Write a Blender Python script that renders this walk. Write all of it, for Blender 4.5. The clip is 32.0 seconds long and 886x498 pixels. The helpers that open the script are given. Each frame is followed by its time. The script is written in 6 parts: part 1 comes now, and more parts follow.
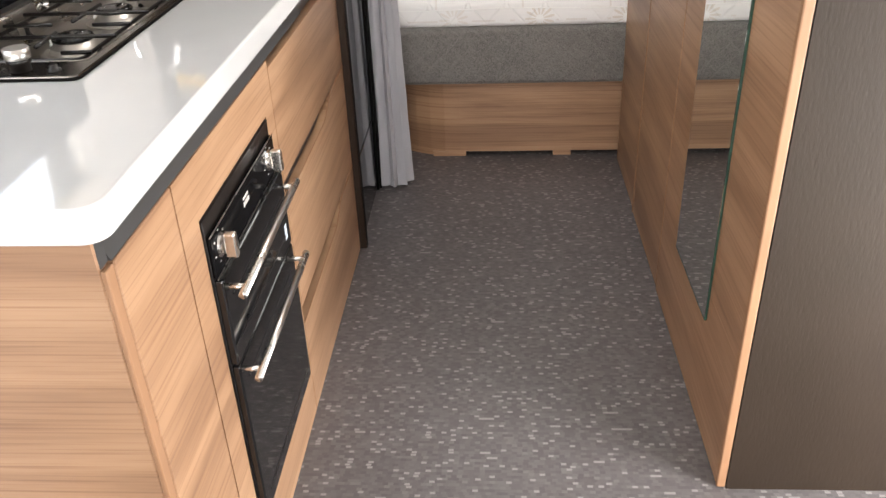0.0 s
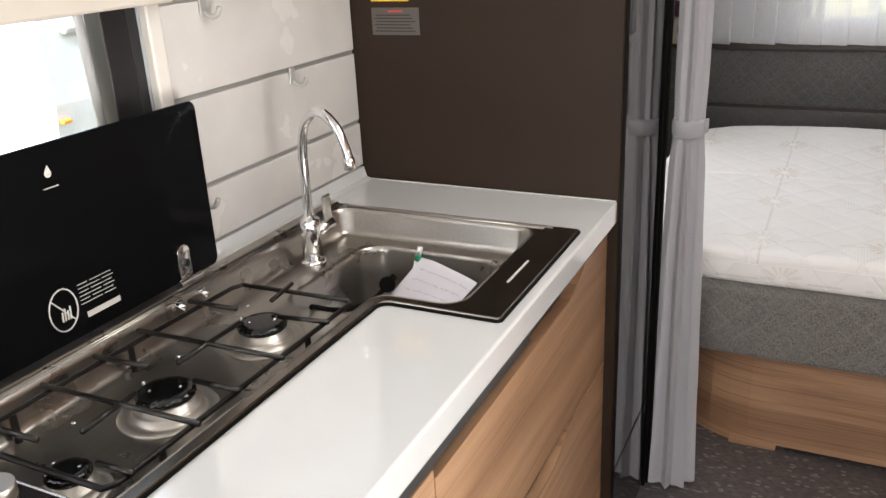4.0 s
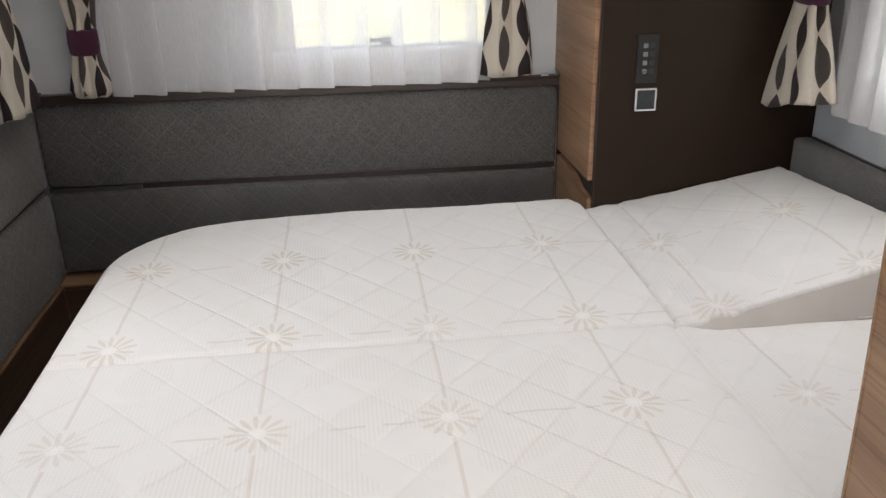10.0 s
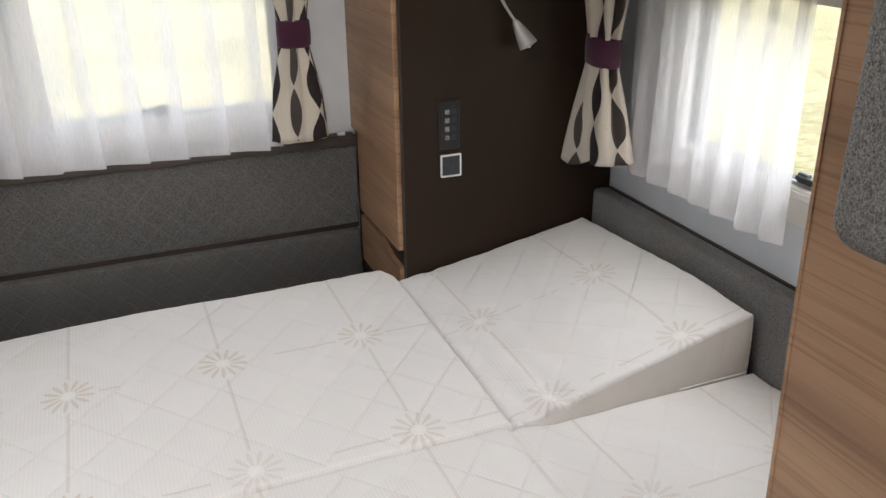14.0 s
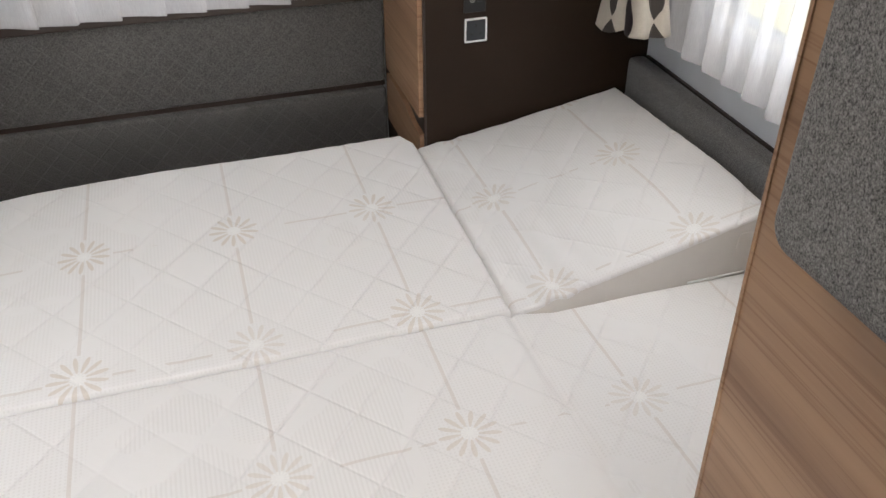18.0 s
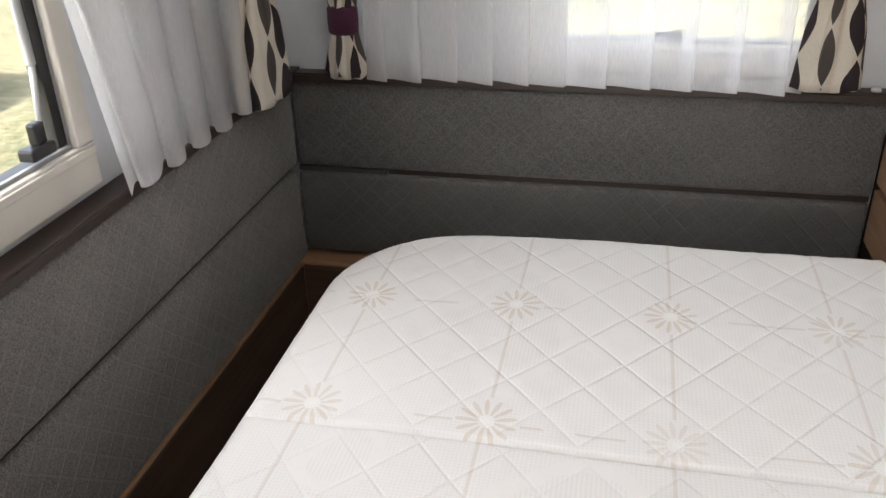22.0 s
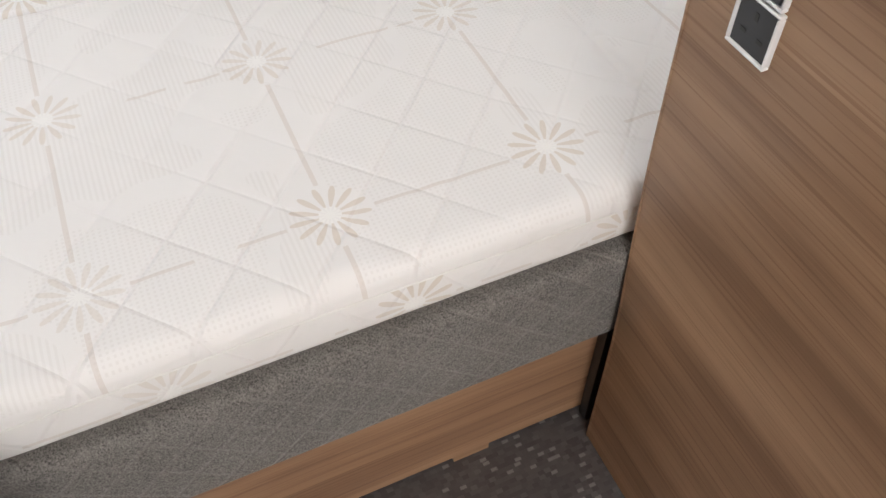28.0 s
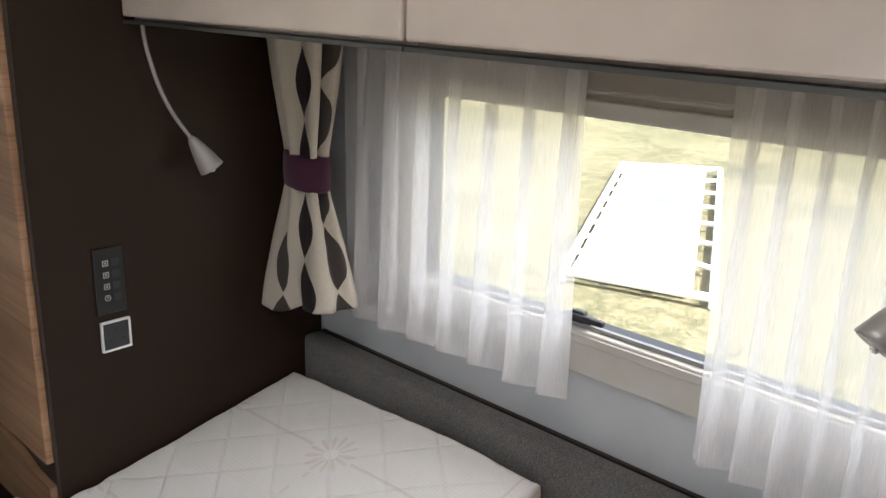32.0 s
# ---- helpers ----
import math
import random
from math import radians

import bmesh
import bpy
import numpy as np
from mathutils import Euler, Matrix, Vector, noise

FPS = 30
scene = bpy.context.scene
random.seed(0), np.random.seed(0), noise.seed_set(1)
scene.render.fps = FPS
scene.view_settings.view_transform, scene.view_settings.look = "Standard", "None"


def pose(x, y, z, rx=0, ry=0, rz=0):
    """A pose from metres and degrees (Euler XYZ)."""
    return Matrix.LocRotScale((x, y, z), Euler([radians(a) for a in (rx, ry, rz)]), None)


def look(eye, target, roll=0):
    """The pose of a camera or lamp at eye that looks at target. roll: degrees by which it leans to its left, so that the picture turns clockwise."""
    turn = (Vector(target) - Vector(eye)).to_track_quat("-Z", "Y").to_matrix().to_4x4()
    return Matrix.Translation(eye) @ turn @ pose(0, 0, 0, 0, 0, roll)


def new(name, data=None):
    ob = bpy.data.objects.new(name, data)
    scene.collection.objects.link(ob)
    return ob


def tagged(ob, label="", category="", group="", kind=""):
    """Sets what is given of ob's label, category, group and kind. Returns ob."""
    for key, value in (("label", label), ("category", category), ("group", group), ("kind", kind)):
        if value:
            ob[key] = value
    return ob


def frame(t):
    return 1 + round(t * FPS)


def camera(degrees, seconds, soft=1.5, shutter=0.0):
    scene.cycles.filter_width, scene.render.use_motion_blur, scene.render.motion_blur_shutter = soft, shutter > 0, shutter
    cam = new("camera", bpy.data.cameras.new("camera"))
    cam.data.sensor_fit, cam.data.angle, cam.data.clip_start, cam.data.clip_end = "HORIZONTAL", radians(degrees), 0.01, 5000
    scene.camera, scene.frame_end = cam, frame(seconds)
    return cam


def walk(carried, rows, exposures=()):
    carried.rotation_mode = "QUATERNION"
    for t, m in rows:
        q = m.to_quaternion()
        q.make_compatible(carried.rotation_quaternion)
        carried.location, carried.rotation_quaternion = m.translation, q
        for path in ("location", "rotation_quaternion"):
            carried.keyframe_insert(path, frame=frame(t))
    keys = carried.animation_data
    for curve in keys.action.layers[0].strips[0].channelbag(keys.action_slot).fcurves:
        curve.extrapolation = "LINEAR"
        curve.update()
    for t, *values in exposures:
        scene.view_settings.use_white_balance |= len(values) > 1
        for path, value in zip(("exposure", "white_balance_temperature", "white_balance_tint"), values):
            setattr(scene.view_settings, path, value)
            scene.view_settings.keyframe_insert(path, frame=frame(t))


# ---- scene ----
cam = camera(56.15, 32.0)
ROWS = [
    (0, look((0.926, -0.236, 1.265), (0.864, 0.625, 0.761), -2.37)),
    (0.5, look((0.936, -0.166, 1.299), (0.863, 0.703, 0.808), -2.25)),
    (1, look((0.958, -0.055, 1.344), (0.830, 0.827, 0.890), -1.99)),
    (1.5, look((0.976, 0.040, 1.373), (0.731, 0.922, 0.972), -2.38)),
    (2, look((0.955, 0.123, 1.372), (0.627, 0.992, 1.002), -2.58)),
    (2.5, look((0.894, 0.220, 1.375), (0.529, 1.077, 1.012), -2.66)),
    (4.5, look((0.878, 0.622, 1.374), (0.461, 1.455, 1.011), -2.83)),
    (5, look((0.894, 0.725, 1.382), (0.480, 1.559, 1.019), -2.76)),
    (5.5, look((0.880, 0.864, 1.382), (0.494, 1.714, 1.024), -3.14)),
    (6, look((0.860, 1.001, 1.376), (0.577, 1.895, 1.027), -2.84)),
    (6.5, look((0.870, 1.148, 1.352), (0.677, 2.066, 1.007), -2.13)),
    (7, look((0.900, 1.276, 1.341), (0.742, 2.201, 0.994), -1.85)),
    (7.5, look((0.923, 1.361, 1.326), (0.781, 2.288, 0.979), -1.90)),
    (8, look((0.893, 1.475, 1.315), (0.796, 2.405, 0.960), -1.90)),
    (8.5, look((0.849, 1.609, 1.308), (0.846, 2.541, 0.946), -1.40)),
    (9, look((0.846, 1.745, 1.302), (0.916, 2.673, 0.936), -1.10)),
    (9.5, look((0.878, 1.872, 1.300), (0.973, 2.797, 0.932), -1.00)),
    (10, look((0.896, 1.953, 1.296), (1.001, 2.874, 0.921), -1.10)),
    (10.5, look((0.872, 2.055, 1.307), (1.026, 2.963, 0.919), -0.90)),
    (11, look((0.859, 2.131, 1.336), (1.100, 3.017, 0.940), -1.00)),
    (11.5, look((0.864, 2.156, 1.381), (1.166, 3.022, 0.983), -0.70)),
    (12, look((0.869, 2.161, 1.408), (1.196, 3.020, 1.013), -0.30)),
    (12.5, look((0.876, 2.162, 1.413), (1.212, 3.022, 1.030), -0.60)),
    (13, look((0.872, 2.167, 1.422), (1.218, 3.027, 1.047), -0.20)),
    (13.5, look((0.890, 2.171, 1.444), (1.236, 3.026, 1.059), -0.50)),
    (15.5, look((0.907, 2.162, 1.546), (1.236, 2.973, 1.063), -0.10)),
    (16, look((0.927, 2.173, 1.536), (1.242, 2.959, 1.004), -0.30)),
    (16.5, look((0.957, 2.186, 1.541), (1.257, 2.944, 0.962), -0.50)),
    (17, look((0.999, 2.207, 1.552), (1.287, 2.947, 0.943), -0.30)),
    (17.5, look((1.020, 2.217, 1.552), (1.291, 2.959, 0.939), -0.10)),
    (18, look((1.014, 2.207, 1.550), (1.259, 2.985, 0.971), -0.10)),
    (18.5, look((0.995, 2.215, 1.535), (1.199, 3.040, 1.007), 0.10)),
    (19, look((0.977, 2.245, 1.527), (1.131, 3.101, 1.033), -0.10)),
    (19.5, look((0.938, 2.283, 1.506), (1.043, 3.162, 1.042), -0.20)),
    (20, look((0.922, 2.290, 1.488), (0.943, 3.191, 1.054), -0.60)),
    (20.5, look((0.929, 2.287, 1.470), (0.850, 3.196, 1.061), -1.10)),
    (21, look((0.925, 2.289, 1.456), (0.780, 3.191, 1.049), -1.20)),
    (21.5, look((0.918, 2.300, 1.439), (0.736, 3.187, 1.015), -1.50)),
    (22, look((0.911, 2.306, 1.430), (0.712, 3.171, 0.971), -1.60)),
    (22.5, look((0.904, 2.299, 1.423), (0.696, 3.145, 0.932), -1.60)),
    (23, look((0.899, 2.281, 1.405), (0.678, 3.110, 0.891), -1.50)),
    (23.5, look((0.883, 2.248, 1.381), (0.639, 3.054, 0.842), -1.40)),
    (24, look((0.822, 2.174, 1.362), (0.568, 2.947, 0.780), -1.70)),
    (24.5, look((0.798, 2.107, 1.335), (0.537, 2.823, 0.688), -1.70)),
    (26.5, look((0.892, 1.927, 1.316), (0.723, 2.569, 0.568), -3.55)),
    (26.7, look((0.867, 1.941, 1.300), (0.773, 2.599, 0.553), -2.38)),
    (27, look((0.887, 1.989, 1.295), (0.888, 2.641, 0.537), -2.40)),
    (27.5, look((0.891, 2.039, 1.313), (1.036, 2.649, 0.533), -1.90)),
    (28, look((0.881, 2.061, 1.317), (1.137, 2.640, 0.542), -0.30)),
    (28.5, look((0.877, 2.087, 1.321), (1.234, 2.651, 0.576), 1.00)),
    (29, look((0.941, 2.189, 1.336), (1.391, 2.771, 0.658), 0.90)),
    (29.5, look((0.984, 2.312, 1.346), (1.518, 2.940, 0.779), 1.70)),
    (30, look((1.014, 2.428, 1.356), (1.586, 3.091, 0.873), 2.50)),
    (30.5, look((1.006, 2.540, 1.390), (1.613, 3.210, 0.964), 2.40)),
    (31, look((1.023, 2.594, 1.414), (1.667, 3.259, 1.035), 2.30)),
    (31.5, look((1.029, 2.619, 1.426), (1.711, 3.271, 1.096), 2.20)),
    (32, look((1.030, 2.629, 1.444), (1.738, 3.272, 1.151), 2.10)),
]
walk(cam, ROWS, [(0.0, 2.7), (1.0, 2.72), (2.0, 2.43), (5.0, 2.62), (6.0, 2.66), (8.0, 2.9), (10.0, 2.65), (12.0, 2.5), (13.0, 2.54), (17.0, 2.72), (19.0, 2.56), (20.0, 2.72), (22.5, 2.74), (24.0, 2.82), (27.0, 2.85), (28.0, 2.7), (29.0, 2.83), (30.0, 2.6), (31.0, 2.27), (32.0, 2.45)])

# ---- world, sun, large lights ----
world = bpy.data.worlds.new("world")
scene.world = world
world.use_nodes = True
wn, wl = world.node_tree.nodes, world.node_tree.links
sky = wn.new("ShaderNodeTexSky")
sky.sky_type, sky.sun_disc = "NISHITA", False
sky.air_density, sky.dust_density, sky.ozone_density = 0.9, 4.0, 0.4
sky.sun_elevation, sky.sun_rotation = radians(53), radians(183)
haze = wn.new("ShaderNodeHueSaturation")
haze.inputs["Saturation"].default_value = 0.5
wl.new(sky.outputs[0], haze.inputs["Color"])
wl.new(haze.outputs[0], wn["Background"].inputs[0])
wn["Background"].inputs[1].default_value = 0.15
sun = new("sun", bpy.data.lights.new("sun", "SUN"))
sun.data.energy, sun.data.angle, sun.data.color = 3.7, radians(3), (1.0, 0.95, 0.88)
sun.matrix_world = look((0, 0, 0), (0.03, 0.6, -0.8))


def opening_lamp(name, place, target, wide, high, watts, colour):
    """An added area lamp for daylight; roof, front and door openings are unseen."""
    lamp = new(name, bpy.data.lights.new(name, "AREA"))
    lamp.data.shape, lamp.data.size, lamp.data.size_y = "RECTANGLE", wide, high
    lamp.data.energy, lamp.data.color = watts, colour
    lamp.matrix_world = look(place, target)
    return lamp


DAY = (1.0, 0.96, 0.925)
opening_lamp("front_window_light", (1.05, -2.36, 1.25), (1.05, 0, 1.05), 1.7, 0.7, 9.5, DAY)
# two roof lamps added to brighten kitchen and bed, over supposed openings
opening_lamp("added_lamp_kitchen", (0.95, 1.475, 1.97), (0.95, 1.475, 0), 0.55, 0.55, 1.7, DAY)
opening_lamp("added_lamp_bed", (1.05, 3.1, 1.97), (1.05, 3.1, 0), 0.6, 0.6, 1.0, DAY)
# added lamps outside, above the bedroom windows, to brighten nets and bed
opening_lamp("bed_head_window_light", (2.42, 3.2, 1.60), (1.95, 3.2, 1.02), 0.95, 0.5, 1.7, DAY)
opening_lamp("rear_window_light", (1.0, 4.66, 1.68), (1.0, 4.2, 1.06), 0.65, 0.4, 0.8, DAY)
opening_lamp("side_window_light", (-0.42, 3.05, 1.72), (0.1, 3.3, 1.05), 0.85, 0.45, 1.5, DAY)
opening_lamp("doorway_light", (2.12, 0.46, 0.55), (0.6, 0.46, 0.40), 0.6, 0.95, 8, DAY)

# ---- materials ----


def node(m, kind, **inputs):
    """A node of the material; values and sockets by input name, with _ for a space."""
    n = m.node_tree.nodes.new(kind)
    for key, value in inputs.items():
        key = key.replace("_", " ")
        sock = n.inputs[int(key[1:])] if key[0] == "i" and key[1:].isdigit() else n.inputs[key]
        if isinstance(value, bpy.types.NodeSocket):
            m.node_tree.links.new(value, sock)
        else:
            sock.default_value = value
    return n


def material(name, rough=0.5, metal=0.0, colour=None, **more):
    m = bpy.data.materials.new(name)
    m.use_nodes = True
    b = m.node_tree.nodes["Principled BSDF"]
    b.inputs["Roughness"].default_value, b.inputs["Metallic"].default_value = rough, metal
    if colour:
        b.inputs["Base Color"].default_value = (*colour, 1)
    for key, value in more.items():
        b.inputs[key.replace("_", " ")].default_value = value
    return m


def plug(m, sock, name):
    m.node_tree.links.new(sock, m.node_tree.nodes["Principled BSDF"].inputs[name])


def place(m):
    return node(m, "ShaderNodeNewGeometry").outputs["Position"]


def stretched(m, sx, sy, sz, vec=None):
    n = node(m, "ShaderNodeMapping", Vector=vec or place(m), Scale=(sx, sy, sz))
    return n.outputs[0]


def noise_of(m, vec, scale, detail=3.0, rough=0.5, warp=0.0):
    return node(m, "ShaderNodeTexNoise", Vector=vec, Scale=scale, Detail=detail, Roughness=rough, Distortion=warp).outputs[0]


def ramp(m, fac, stops):
    n = node(m, "ShaderNodeValToRGB", Fac=fac)
    e = n.color_ramp.elements
    while len(e) < len(stops):
        e.new(0.5)
    for el, (at, c) in zip(e, stops):
        el.position, el.color = at, (*c, 1)
    return n.outputs[0]


def calc(m, op, a, b=0.0, c=0.0):
    n = node(m, "ShaderNodeMath", i0=a, i1=b, i2=c)
    n.operation = op
    return n.outputs[0]


def blend(m, fac, a, b):
    n = m.node_tree.nodes.new("ShaderNodeMix")
    n.data_type = "RGBA"
    for sock, value in ((n.inputs[0], fac), (n.inputs[6], a), (n.inputs[7], b)):
        if isinstance(value, bpy.types.NodeSocket):
            m.node_tree.links.new(value, sock)
        elif isinstance(value, tuple):
            sock.default_value = (*value, 1)
        else:
            sock.default_value = value
    return n.outputs[2]


def relief(m, height, strength=0.3, distance=0.002):
    plug(m, node(m, "ShaderNodeBump", Height=height, Strength=strength, Distance=distance).outputs[0], "Normal")


def plain(name, colour, rough=0.5, metal=0.0, vary=0.06, scale=9.0, bump=0.05, fine=220.0, **more):
    """A nearly plain surface with faint clouding and fine grain."""
    m = material(name, rough, metal, **more)
    p = place(m)
    cloud = noise_of(m, p, scale, 4)
    low, high = tuple(c * (1 - vary) for c in colour), tuple(min(1, c * (1 + vary)) for c in colour)
    plug(m, ramp(m, cloud, [(0.3, low), (0.7, high)]), "Base Color")
    grain = noise_of(m, p, fine, 2)
    plug(m, calc(m, "MULTIPLY_ADD", cloud, 0.12, max(0.0, rough - 0.06)), "Roughness")
    if bump:
        relief(m, grain, bump, 0.0006)
    return m


def wood(name, dark, mid, light, rough=0.42):
    """Walnut-look laminate, grain running level."""
    m = material(name, rough)
    p = place(m)
    sep = node(m, "ShaderNodeSeparateXYZ", Vector=p)
    along = calc(m, "ADD", sep.outputs[0], sep.outputs[1])
    board = node(m, "ShaderNodeCombineXYZ", X=calc(m, "MULTIPLY", along, 1.3), Y=calc(m, "MULTIPLY", sep.outputs[2], 15.0),
                 Z=calc(m, "MULTIPLY", along, 0.2)).outputs[0]
    wide = noise_of(m, board, 1.0, 5, 0.55, 0.35)
    thin = noise_of(m, stretched(m, 2.2, 2.2, 210.0), 1.0, 3, 0.6)
    pores = noise_of(m, stretched(m, 9.0, 9.0, 520.0), 1.0, 2)
    bands = ramp(m, wide, [(0.33, dark), (0.48, mid), (0.68, light)])
    streak = ramp(m, thin, [(0.34, tuple(0.16 + c * 0.9 for c in mid)), (0.50, (0.97, 0.97, 0.97))])
    n = m.node_tree.nodes.new("ShaderNodeMix")
    n.data_type, n.blend_type = "RGBA", "MULTIPLY"
    n.inputs[0].default_value = 0.5
    m.node_tree.links.new(bands, n.inputs[6])
    m.node_tree.links.new(streak, n.inputs[7])
    plug(m, n.outputs[2], "Base Color")
    relief(m, pores, 0.12, 0.0005)
    return m


def fabric(name, low, high, scale=420.0, rough=0.95, bump=0.6, quilt=0.0, sharp=0.14):
    """Woven upholstery; quilt: the size of its stitched diamonds."""
    m = material(name, rough)
    p = place(m)
    thread = noise_of(m, stretched(m, 1, 1, 0.85), scale, 2, 0.7)
    patch = noise_of(m, p, 7.0, 3)
    knot = noise_of(m, stretched(m, 1, 1, 0.8), scale * 0.62, 2, 0.6)
    mixed = calc(m, "ADD", calc(m, "MULTIPLY", thread, 0.56), calc(m, "ADD", calc(m, "MULTIPLY", knot, 0.36), calc(m, "MULTIPLY", patch, 0.08)))
    plug(m, ramp(m, mixed, [(0.5 - sharp, low), (0.5 + sharp, high)]), "Base Color")
    height = calc(m, "ADD", thread, calc(m, "MULTIPLY", knot, 0.9))
    if quilt:
        sep = node(m, "ShaderNodeSeparateXYZ", Vector=p)
        u = calc(m, "ADD", sep.outputs[0], sep.outputs[1])
        v = sep.outputs[2]
        lines = None
        for op in ("ADD", "SUBTRACT"):
            f = calc(m, "PINGPONG", calc(m, op, u, v), quilt)
            f = calc(m, "MULTIPLY", f, 1.0 / (0.17 * quilt))
            f = node(m, "ShaderNodeClamp", Value=f).outputs[0]
            lines = f if lines is None else calc(m, "MULTIPLY", lines, f)
        woven = m.node_tree.nodes["Principled BSDF"].inputs["Base Color"].links[0].from_socket
        plug(m, blend(m, calc(m, "MULTIPLY_ADD", lines, -0.3, 0.3), woven, high), "Base Color")
        height = calc(m, "ADD", calc(m, "MULTIPLY", height, 0.5), calc(m, "MULTIPLY", lines, 0.8))
    relief(m, height, bump, 0.0016)
    b = m.node_tree.nodes["Principled BSDF"]
    b.inputs["Sheen Weight"].default_value = 0.15
    return m


def floor_vinyl():
    """Dark vinyl woven of small bricks, a few of them pale."""
    m = material("floor_vinyl", 0.42)
    p = place(m)
    sep = node(m, "ShaderNodeSeparateXYZ", Vector=p)
    row = calc(m, "FLOOR", calc(m, "DIVIDE", sep.outputs[1], 0.0076))
    shift = node(m, "ShaderNodeTexWhiteNoise", Vector=node(m, "ShaderNodeCombineXYZ", X=row).outputs[0]).outputs["Value"]
    cell = calc(m, "ADD", calc(m, "DIVIDE", sep.outputs[0], 0.0112), shift)
    col = calc(m, "FLOOR", cell)
    rnd = node(m, "ShaderNodeTexWhiteNoise", Vector=node(m, "ShaderNodeCombineXYZ", X=col, Y=row).outputs[0]).outputs["Value"]
    rowf = calc(m, "FRACT", calc(m, "DIVIDE", sep.outputs[1], 0.0076))
    mid = calc(m, "LESS_THAN", calc(m, "ABSOLUTE", calc(m, "SUBTRACT", rowf, 0.5)), 0.36)
    streak = noise_of(m, stretched(m, 90, 700, 1), 1.0, 2)
    base = ramp(m, rnd, [(0.0, (0.075, 0.066, 0.066)), (0.85, (0.125, 0.112, 0.111)), (0.93, (0.15, 0.136, 0.134))])
    pale = calc(m, "MULTIPLY", calc(m, "GREATER_THAN", rnd, 0.93), mid)
    c = blend(m, pale, base, (0.27, 0.252, 0.248))
    c = blend(m, calc(m, "MULTIPLY", streak, 0.4), c, (0.055, 0.05, 0.05))
    plug(m, c, "Base Color")
    plug(m, calc(m, "MULTIPLY_ADD", noise_of(m, p, 3.0, 4), 0.2, 0.3), "Roughness")
    relief(m, calc(m, "ADD", rnd, streak), 0.25, 0.0006)
    return m


COLW, ROWW = 0.2935, 0.33


def ticking():
    """White quilted mattress cover with woven beige stars, stripes and stitched diamonds."""
    m = material("mattress_ticking", 0.85)
    p = place(m)
    chart = node(m, "ShaderNodeUVMap")
    chart.uv_map = "UVMap"
    sep = node(m, "ShaderNodeSeparateXYZ", Vector=chart.outputs[0])
    gx, gy = sep.outputs[0], sep.outputs[1]
    px, py = calc(m, "MULTIPLY", gx, COLW), calc(m, "MULTIPLY", gy, ROWW)
    dx = calc(m, "MULTIPLY", calc(m, "SUBTRACT", gx, calc(m, "ROUND", gx)), COLW)
    dy = calc(m, "MULTIPLY", calc(m, "SUBTRACT", gy, calc(m, "ROUND", gy)), ROWW)
    r = calc(m, "SQRT", calc(m, "ADD", calc(m, "MULTIPLY", dx, dx), calc(m, "MULTIPLY", dy, dy)))
    angle = calc(m, "ARCTAN2", dy, dx)
    petal = calc(m, "ABSOLUTE", calc(m, "SINE", calc(m, "MULTIPLY", angle, 6.5)))
    # a petal is widest half way out and pointed at both ends
    out = node(m, "ShaderNodeMapRange", Value=r, From_Min=0.005, From_Max=0.051).outputs[0]
    width = calc(m, "SINE", calc(m, "MULTIPLY", out, math.pi))
    star = calc(m, "GREATER_THAN", calc(m, "MULTIPLY", width, 0.31), calc(m, "SUBTRACT", 1.0, petal))
    star = calc(m, "MULTIPLY", star, calc(m, "GREATER_THAN", width, 0.05))
    core = calc(m, "LESS_THAN", r, 0.006)
    broken = calc(m, "GREATER_THAN", noise_of(m, stretched(m, 14, 14, 1), 1.0, 1), 0.47)
    far = calc(m, "GREATER_THAN", r, 0.055)
    colline = calc(m, "LESS_THAN", calc(m, "ABSOLUTE", dx), 0.0032)
    rowline = calc(m, "MULTIPLY", calc(m, "LESS_THAN", calc(m, "ABSOLUTE", calc(m, "ADD", dy, 0.004)), 0.0028), broken)
    lines = calc(m, "MULTIPLY", calc(m, "MAXIMUM", colline, rowline), far)
    # woven patches: fine stripes that come and go
    sel = noise_of(m, stretched(m, 5.0, 4.0, 1), 1.0, 1)
    stripe = calc(m, "GREATER_THAN", calc(m, "SINE", calc(m, "MULTIPLY", px, 900.0)), 0.15)
    cross = calc(m, "GREATER_THAN", calc(m, "SINE", calc(m, "MULTIPLY", py, 940.0)), 0.1)
    weave = calc(m, "MULTIPLY", calc(m, "MULTIPLY", stripe, cross), calc(m, "GREATER_THAN", sel, 0.5))
    weave = calc(m, "MAXIMUM", weave, calc(m, "MULTIPLY", calc(m, "MULTIPLY", stripe, 0.7), calc(m, "LESS_THAN", sel, 0.43)))
    flatness = calc(m, "GREATER_THAN", node(m, "ShaderNodeSeparateXYZ", Vector=node(m, "ShaderNodeNewGeometry").outputs["True Normal"]).outputs[2], 0.6)
    weave = calc(m, "MULTIPLY", weave, flatness)
    c = blend(m, calc(m, "MULTIPLY", weave, 0.35), (0.80, 0.785, 0.775), (0.66, 0.635, 0.615))
    c = blend(m, calc(m, "MULTIPLY", lines, 0.46), c, (0.62, 0.55, 0.50))
    worn = node(m, "ShaderNodeMapRange", Value=noise_of(m, p, 2.2, 1), From_Min=0.38, From_Max=0.6, To_Min=0.34, To_Max=0.62).outputs[0]
    c = blend(m, calc(m, "MULTIPLY", star, worn), c, (0.63, 0.55, 0.465))
    inner = calc(m, "MULTIPLY", calc(m, "LESS_THAN", r, 0.014), calc(m, "GREATER_THAN", petal, 0.55))
    c = blend(m, calc(m, "MAXIMUM", core, inner), c, (0.84, 0.83, 0.81))
    plug(m, c, "Base Color")
